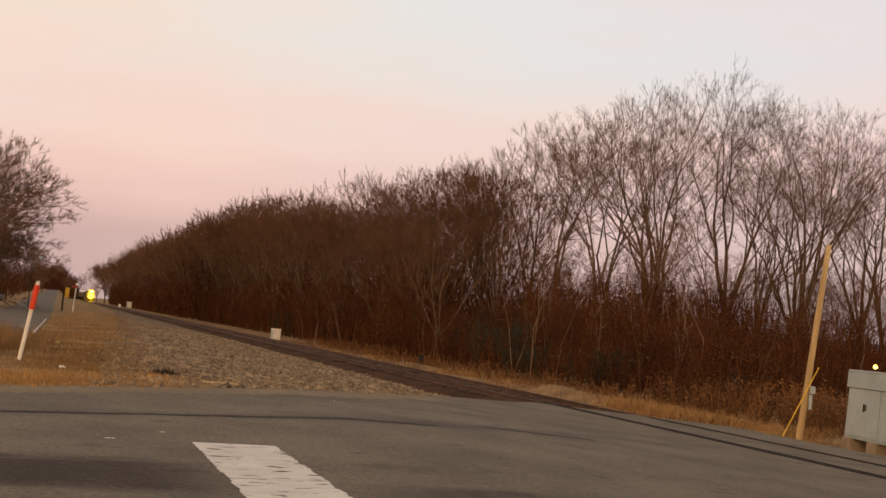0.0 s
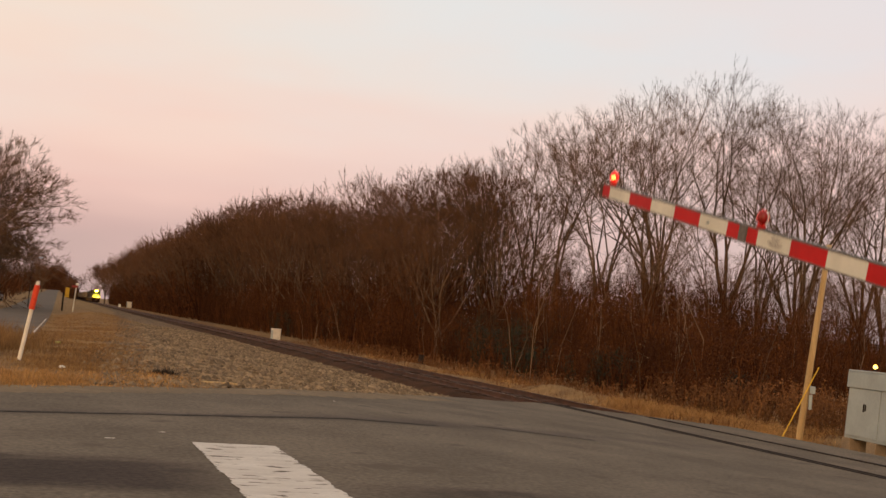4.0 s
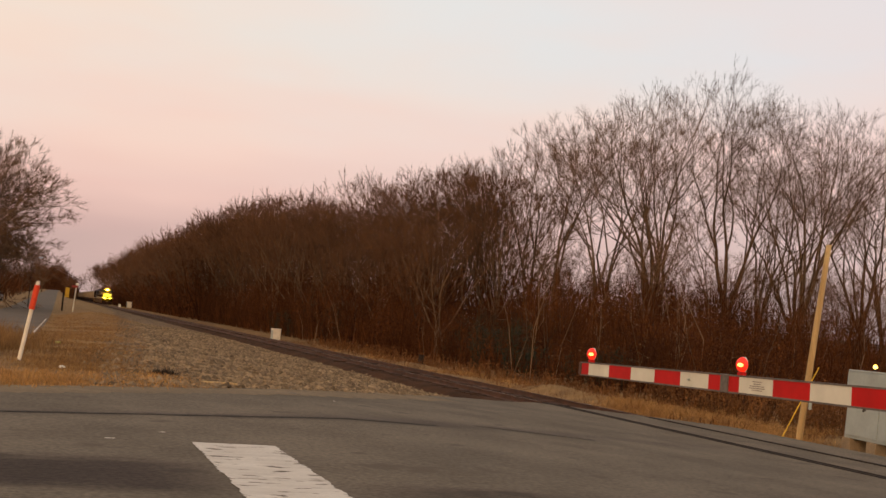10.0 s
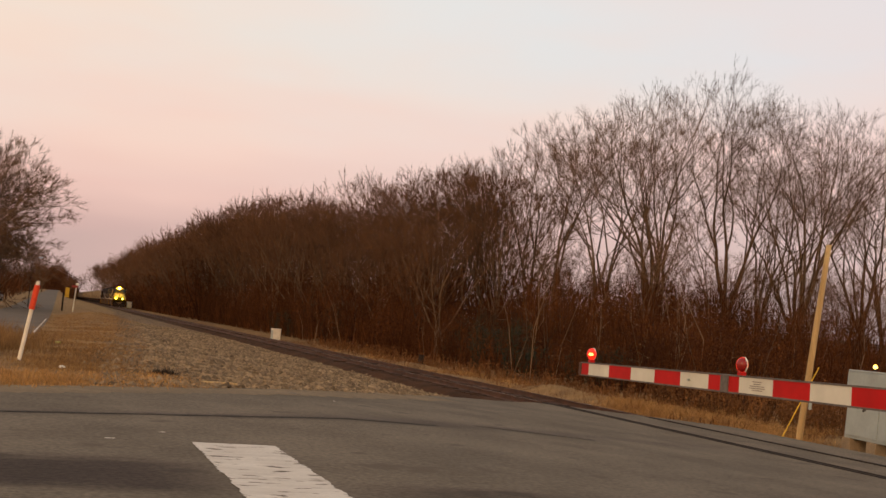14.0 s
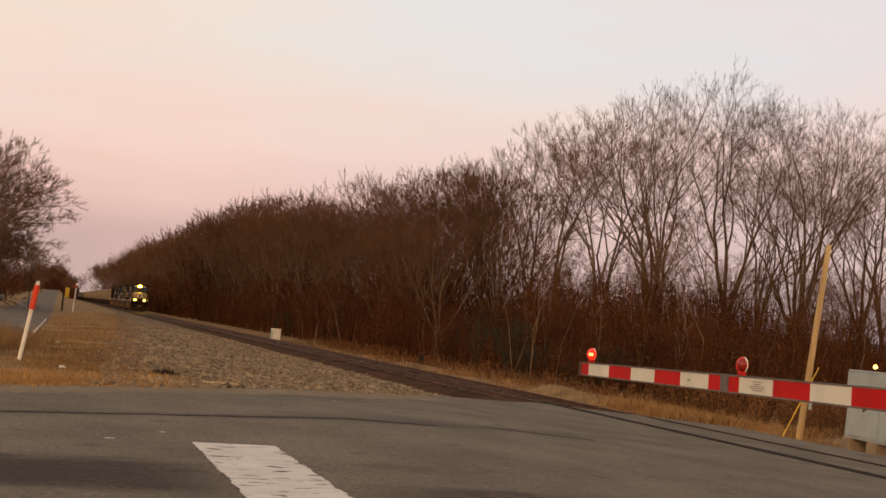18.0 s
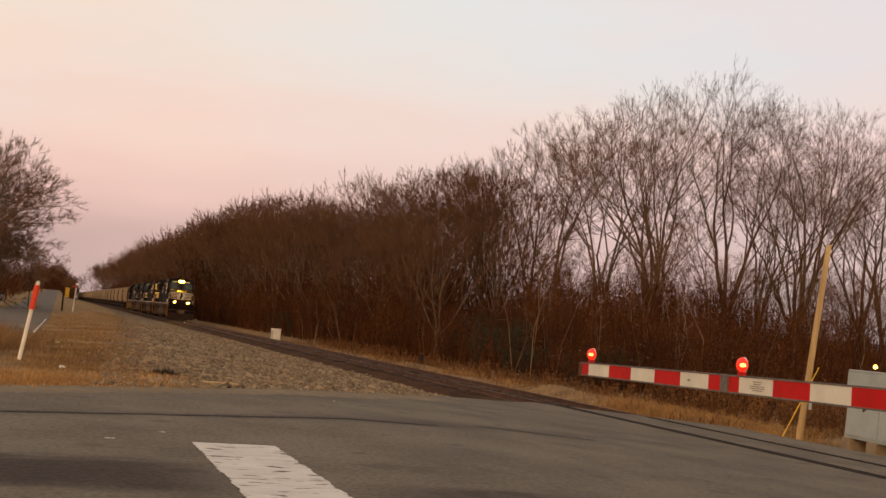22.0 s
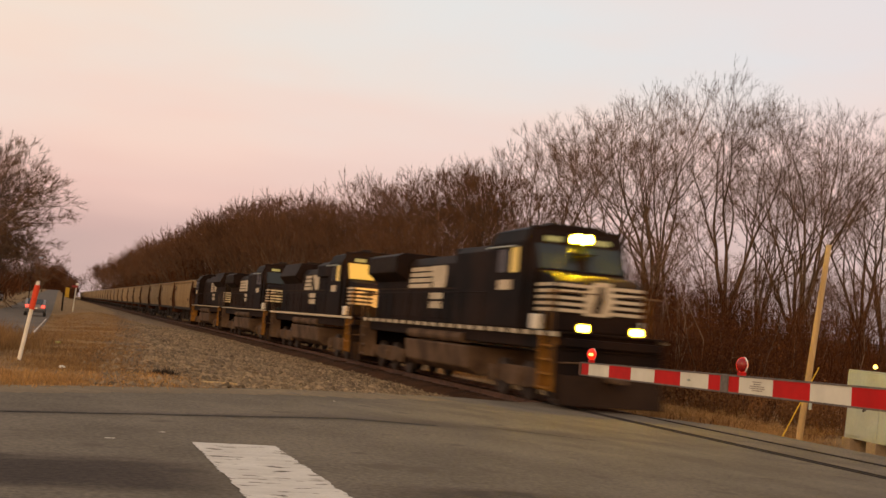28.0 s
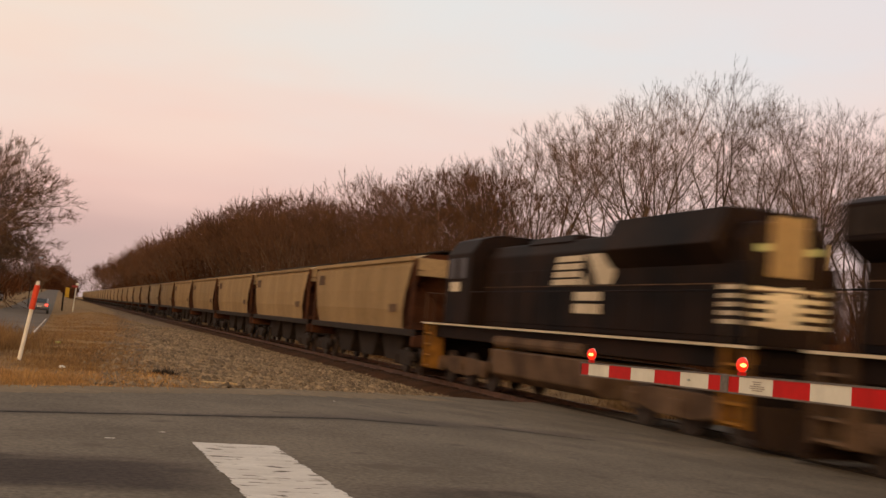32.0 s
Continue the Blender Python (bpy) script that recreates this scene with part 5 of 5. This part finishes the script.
brush("undergrowth", 28, -16, 9, 640, 900, 700, 11.0, 18.0, "far brown thicket at the road's end", leaves=14, fat=8)
brush("undergrowth", 30, 19.4, 24, 25.5, 37, 520, 0.5, 1.7, "reddish-brown low brush beside the pole and cabinet", "weed_dark", leaves=14)
brush("undergrowth", 31, 18.6, 20.6, 36, 90, 520, 0.3, 1.0, "low brown brush among the dry grass", "weed_dark", leaves=9)
brush("saplings", 26, 19.8, 24, 34, 100, 48, 3.0, 6.5, "pale thin saplings at the wood's edge", "sapling", leaves=4)
brush("saplings", 34, 24, 34, 40, 60, 60, 4.0, 8.5, "pale thin saplings at the wood's edge", "sapling", leaves=5)
for ev, (ex, ey, er, eh) in enumerate(((22, 56, 1.6, 3.4), (21.5, 51, 1.2, 2.4), (23, 63, 2.0, 4.2), (22, 44, 1.1, 1.9), (23, 92, 2.2, 4.5), (21.5, 108, 2.0, 4.0), (25, 38, 1.3, 2.2))):
    ob = brush("evergreen_shrub", 60 + ev, ex - er, ex + er, ey - er, ey + er, 45, eh * 0.6, eh, "dull dark evergreen shrub at the wood's edge", "evergreen", leaves=26)
    tagged(ob, category="shrub", kind="thing")


def tufts(name, seed, spots, label, hmin, hmax, material="grass", spread=0.22, lean=0.35):
    """Clumps of dry grass blades."""
    rng = random.Random(seed)
    vs, fs = [], []
    for x, y, n in spots:
        for _ in range(n):
            bx, by = x + rng.gauss(0, spread), y + rng.gauss(0, spread)
            z = hilly(bx, by) - 0.02
            h = rng.uniform(hmin, hmax) * (1.0 + 0.9 * noise.noise(Vector((x * 0.5, y * 0.4, seed))))
            a = rng.uniform(0, 6.28)
            lx, ly = rng.gauss(0, lean) * h, rng.gauss(0, lean) * h
            w = rng.uniform(0.003, 0.007)
            dx, dy = math.cos(a) * w, math.sin(a) * w
            i = len(vs)
            vs.extend(((bx - dx, by - dy, z), (bx + dx, by + dy, z), (bx + lx * 0.4 + dx * 0.8, by + ly * 0.4 + dy * 0.8, z + h * 0.6), (bx + lx * 0.4 - dx * 0.8, by + ly * 0.4 - dy * 0.8, z + h * 0.6), (bx + lx, by + ly, z + h)))
            fs.extend(((i, i + 1, i + 2, i + 3), (i + 3, i + 2, i + 4)))
    return tagged(raw(name, vs, fs, material), label, "grass", kind="stuff")


GRAVEL_FROM = [(18, 0.9), (28, 0.9), (48, 2.3), (100, 4.8), (200, 8.0), (400, 11.0)]


def make_grass():
    rng = random.Random(31)
    far = []
    for _ in range(1100):
        y = 24 + 62 * rng.random() ** 1.5
        x = 16.2 + 3.8 * rng.random()
        if noise.noise(Vector((x * 0.5, y * 0.22, 2.0))) < 0.04 + (0.26 if y > 37 else 0.0):
            continue
        far.append((x, y, rng.randint(26, 52)))
    tufts("dry_grass", 32, far, "straw-coloured dry grass along the far side of the track", 0.05, 0.24, spread=0.42, lean=0.9)
    mounds = [(rng.uniform(17.0, 19.8), rng.uniform(26, 35), rng.randint(30, 50)) for _ in range(430)]
    tufts("straw_mounds", 37, mounds, "pale straw-coloured grass mounds beside the pole", 0.08, 0.30, spread=0.4, lean=1.0)
    brown = [(rng.uniform(16.3, 20.5), 25 + 65 * rng.random() ** 1.3, rng.randint(14, 26)) for _ in range(520)]
    tufts("dry_weeds", 36, brown, "dull brown weeds along the far side of the track", 0.08, 0.36, "weed_dark", spread=0.4, lean=0.6)
    near = []
    for _ in range(420):
        x = rng.uniform(-5, 2.2)
        e = interp(x, EDGE)
        y = e + 0.15 + abs(rng.gauss(0, 1.6))
        near.append((x, y, rng.randint(30, 60)))
    tufts("dry_grass", 33, near, "straw-coloured dry grass on the verge", 0.02, 0.11, spread=0.32)
    verge = []
    for _ in range(1500):
        y = 23 + 100 * rng.random() ** 1.6
        x = rng.uniform(-0.5, interp(y, GRAVEL_FROM) + 0.7)
        verge.append((x, y, rng.randint(24, 44)))
    tall = [(rng.uniform(-2.6, -1.15), rng.uniform(25.8, 35), rng.randint(20, 40)) for _ in range(170)]
    tall += [(rng.uniform(-2.4, -0.3), rng.uniform(29, 37), rng.randint(20, 36)) for _ in range(90)]
    tufts("tall_weeds", 35, tall, "tall brown dry weeds by the side road", 0.15, 0.62, "weed", spread=0.28)
    tufts("dry_grass", 34, verge, "brown dry weeds on the verge", 0.03, 0.12, "weed", spread=0.45)


make_grass()


def gravel():
    """Loose stones between the road and the track."""
    rng = random.Random(41)
    vs, fs = [], []
    n = 0
    while n < 36000:
        x, y = rng.uniform(0.6, 11.9), 19 + 75 * rng.random() ** 2.0
        if y < interp(x, EDGE) + 0.1:
            continue
        if x < interp(y, GRAVEL_FROM) + 1.1 and rng.random() < (0.6 if x > interp(y, GRAVEL_FROM) else 0.96):
            continue
        n += 1
        r = rng.uniform(0.018, 0.056) * (1.7 if rng.random() < 0.08 else 1)
        z = hilly(x, y) + r * 0.2
        i = len(vs)
        c = Vector((x, y, z))
        for dx, dy, dz in ((1, 0, 0), (-1, 0, 0), (0, 1, 0), (0, -1, 0), (0, 0, 0.75), (0, 0, -0.6)):
            vs.append(tuple(c + Vector((dx + rng.gauss(0, 0.25), dy + rng.gauss(0, 0.25), dz + rng.gauss(0, 0.15))) * r))
        for a, b, d in ((0, 2, 4), (2, 1, 4), (1, 3, 4), (3, 0, 4), (2, 0, 5), (1, 2, 5), (3, 1, 5), (0, 3, 5)):
            fs.append((i + a, i + b, i + d))
    tagged(raw("gravel", vs, fs, "stone"), "grey-brown loose gravel beside the track", "gravel", kind="stuff")


gravel_sheet = grid("gravel_bed", steps((0.4, 12.0, 0.4)), steps((16, 60, 0.4), (60, 130, 2), (130, 400, 15)), hilly, "gravel", 0.012,
                    keep=lambda x, y: y > interp(x, EDGE) + 0.05 and x > interp(y, GRAVEL_FROM) + 0.9 * noise.noise(Vector((x * 0.5, y * 0.25, 9))))
tagged(gravel_sheet, "grey-brown gravel ground beside the track", "ground", kind="structure")
gravel()


# ---- small things on the ground ----
def small_things():
    z = hilly(2.92, 21.4)
    p = empty("wooden_plank", pose(2.92, 21.4, z + 0.04, 0, 0, 2), "weathered tan plank lying on gravel", "plank")
    part("board", box(-0.32, 0.32, -0.05, 0.05, -0.02, 0.02, 0.006), "pole_wood", p)
    part("nail", rod((0.26, 0, 0.018), (0.26, 0, 0.03), 0.006, 6), "steel", p)
    rng = random.Random(77)
    vs, fs = [], []
    for _ in range(560):
        a = Vector((2.06 + rng.gauss(0, 0.10), 22.8 + rng.gauss(0, 0.08), hilly(2.06, 22.8)))
        d = Vector((rng.gauss(0, 1), rng.gauss(0, 1), abs(rng.gauss(0.2, 0.7)))).normalized()
        twig(vs, fs, a, a + d * rng.uniform(0.08, 0.24), 0.009)
    tagged(raw("dead_weed_clump", vs, fs, "steel"), "dark dead weed clump on gravel", "weed")
    # the small green thing by the road is drawn as a bottle
    for x, y, sx, mt, lab, nm in ((0.17, 23.32, 0.04, "marker_white", "small white litter scrap on the verge", "paper_scrap"),
                                  (0.09, 36.6, 0.09, "litter_green", "small pale green thing on the verge, bottle-shaped", "plastic_bottle")):
        e = empty(nm, pose(x, y, hilly(x, y) + 0.03, 0, 0, 30), lab, "litter")
        part("body", rod((-sx, 0, 0.01), (sx, 0, 0.01), 0.028, 10), mt, e)
        part("neck", rod((sx, 0, 0.01), (sx + 0.04, 0, 0.01), 0.014, 8), mt, e)
    # small black object beyond the track, given the shape of a stump
    x, y = 18.77, 59.9
    e = empty("tree_stump", pose(x, y, hilly(x, y)), "small black object in dry grass, built as a stump", "stump")
    part("wood", rod((0, 0, -0.1), (0.03, 0, 0.5), 0.17, 10, r2=0.13), "steel", e)
    part("root", rod((0, 0, 0.05), (0.3, 0.1, -0.05), 0.08, 8, r2=0.04), "steel", e)
    e = empty("fallen_log", pose(20.6, 49.6, hilly(20.6, 49.6) + 0.1), "dark fallen log at the wood's edge", "log")
    part("stem", rod((-0.3, 1.1, 0.02), (0.4, -0.9, 0.0), 0.10, 10, r2=0.07), "bark", e)
    part("branch_stub", rod((0, 0.2, 0.05), (-0.2, 0.3, 0.35), 0.035, 7, r2=0.02), "bark", e)
    # a street lamp and a long low house far off
    x, y = -3.75, 160
    e = empty("street_lamp", pose(x, y, land_z(x, y)), "thin dark street lamp over the side road", "street lamp")
    part("pole", rod((0, 0, 0), (0, 0, 6.4), 0.07, 8, r2=0.05), "steel", e)
    part("arm", rod((0, 0, 6.35), (0.9, 0, 6.6), 0.035, 8), "steel", e)
    part("lamp_head", box(0.75, 1.25, -0.12, 0.12, 6.55, 6.68, 0.04), "galv", e)
    e = empty("low_house", pose(80, 112, 0.0, 0, 0, -50), "long low dark red brick house behind the wood", "house")
    part("wall", box(-9, 9, -4, 4, 0.0, 2.6), "brick", e)
    part("roof", prism([(-4.6, 2.6), (4.6, 2.6), (0, 3.9)], "x", -9.5, 9.5, 0.04), "roof", e)
    for x0 in (-7, -3.5, 1.5, 5):
        for sd in (-1, 1):
            w = part("window", box(x0, x0 + 1.3, sd * 4.0 - 0.03, sd * 4.0 + 0.03, 1.0, 2.2, 0.01), "marker_white", e)
            part("pane", box(x0 + 0.08, x0 + 1.22, sd * 4.0 - 0.04, sd * 4.0 + 0.04, 1.08, 2.12), "window", w)
    part("door", box(-0.5, 0.5, -4.03, -3.97, 0.0, 2.1, 0.01), "marker_white", e)


small_things()


# ---- car on the side road ----
def hatchback(name, paint, label):
    c = empty(name, pose(0, 0, 0), label, "car")
    side = [(-2.1, 0.35), (2.1, 0.35), (2.15, 0.75), (1.9, 0.95), (1.1, 1.0), (0.45, 1.45), (-1.3, 1.5), (-2.0, 1.05), (-2.15, 0.8)]
    part("body", prism(side, "y", -0.86, 0.86, 0.08), paint, c)
    part("rear_window", prism([(-2.02, 1.06), (-1.38, 1.46), (-1.36, 1.50), (-2.06, 1.08)], "y", -0.65, 0.65), "window", c)
    for s in (-1, 1):
        part("side_window", prism([(-1.2, 1.02), (0.95, 1.02), (0.4, 1.4), (-1.15, 1.42)], "y", s * 0.865 - 0.01, s * 0.865 + 0.01), "window", c)
        part("tail_lamp", box(-2.19, -2.1, s * 0.68 - 0.14, s * 0.68 + 0.14, 0.78, 0.98, 0.02), "tail", c, "lit red tail lamp")
        for x in (-1.3, 1.35):
            bm = rod((x, s * 0.8 - 0.1, 0.32), (x, s * 0.8 + 0.1, 0.32), 0.32, 20)
            w = part("wheel", bm, "tyre", c)
            part("rim", rod((x, s * 0.91 - 0.005, 0.32), (x, s * 0.91 + 0.005, 0.32), 0.2, 14), "galv", w)
    part("rear_bumper", box(-2.24, -2.05, -0.82, 0.82, 0.36, 0.62, 0.05), "car_dark", c)
    part("rear_plate", box(-2.2, -2.17, -0.2, 0.2, 0.66, 0.76), "marker_white", c)
    return c


passing_car = hatchback("hatchback_car", "car_white", "silver hatchback driving away with red tail lamps lit")
parked = hatchback("parked_car", "car_white", "pale parked car under the roadside trees")
parked.matrix_basis = pose(-9.5, 190, land_z(-9.5, 190) + 0.03, 0, 0, 75)


ties()


# ---- what moves ----
def motions():
    times = [0, 0.1, 1] + list(range(2, 31, 2)) + [31, 31.9, 32]
    for thing, back in TRAIN:
        walk(thing, [(t, pose(TRACK_X, FRONT_AT_28 + SPEED * (28 - t) + back, 0, 0, 0, -90)) for t in times])
    ang = [(0, 78), (1.0, 66), (2.0, 46), (2.5, 35.5), (3.0, 25.6), (3.5, 18.0), (4.5, 8.0), (5.5, 1.2), (5.7, 0.1), (5.9, -0.95), (6.1, -0.7), (6.4, -0.9), (32, -0.93)]
    walk(gate_arm, [(t, pose(*PIVOT, a, 0, 0)) for t, a in ang])
    # flashing imitated by the second lamp's added shell: it turns to the road, then away, round and round
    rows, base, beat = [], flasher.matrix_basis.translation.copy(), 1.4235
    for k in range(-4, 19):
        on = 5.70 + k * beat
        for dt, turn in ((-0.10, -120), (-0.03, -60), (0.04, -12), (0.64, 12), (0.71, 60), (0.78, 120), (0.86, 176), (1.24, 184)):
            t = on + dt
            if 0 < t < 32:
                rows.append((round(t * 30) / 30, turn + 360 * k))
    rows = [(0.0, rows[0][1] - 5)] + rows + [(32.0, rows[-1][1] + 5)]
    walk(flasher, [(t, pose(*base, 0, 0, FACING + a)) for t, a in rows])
    # the car pulls out of a drive and goes away along the side road
    rows = [(0, -16, 74, 20), (22.4, -16, 74, 20), (23.2, -7, 77.5, 35), (23.6, -4.6, 79.5, 55), (24.2, -3.1, 82.5, 78), (25, -2.65, 87, 86), (25.6, -2.5, 91, 88),
            (27.5, -2.0, 107, 89), (28.5, -1.85, 113, 90), (30, -1.8, 120, 90), (32, -1.8, 126, 90)]
    walk(passing_car, [(t, pose(x, y, land_z(x, y) + 0.03, 0, 0, turn)) for t, x, y, turn in rows])


motions()
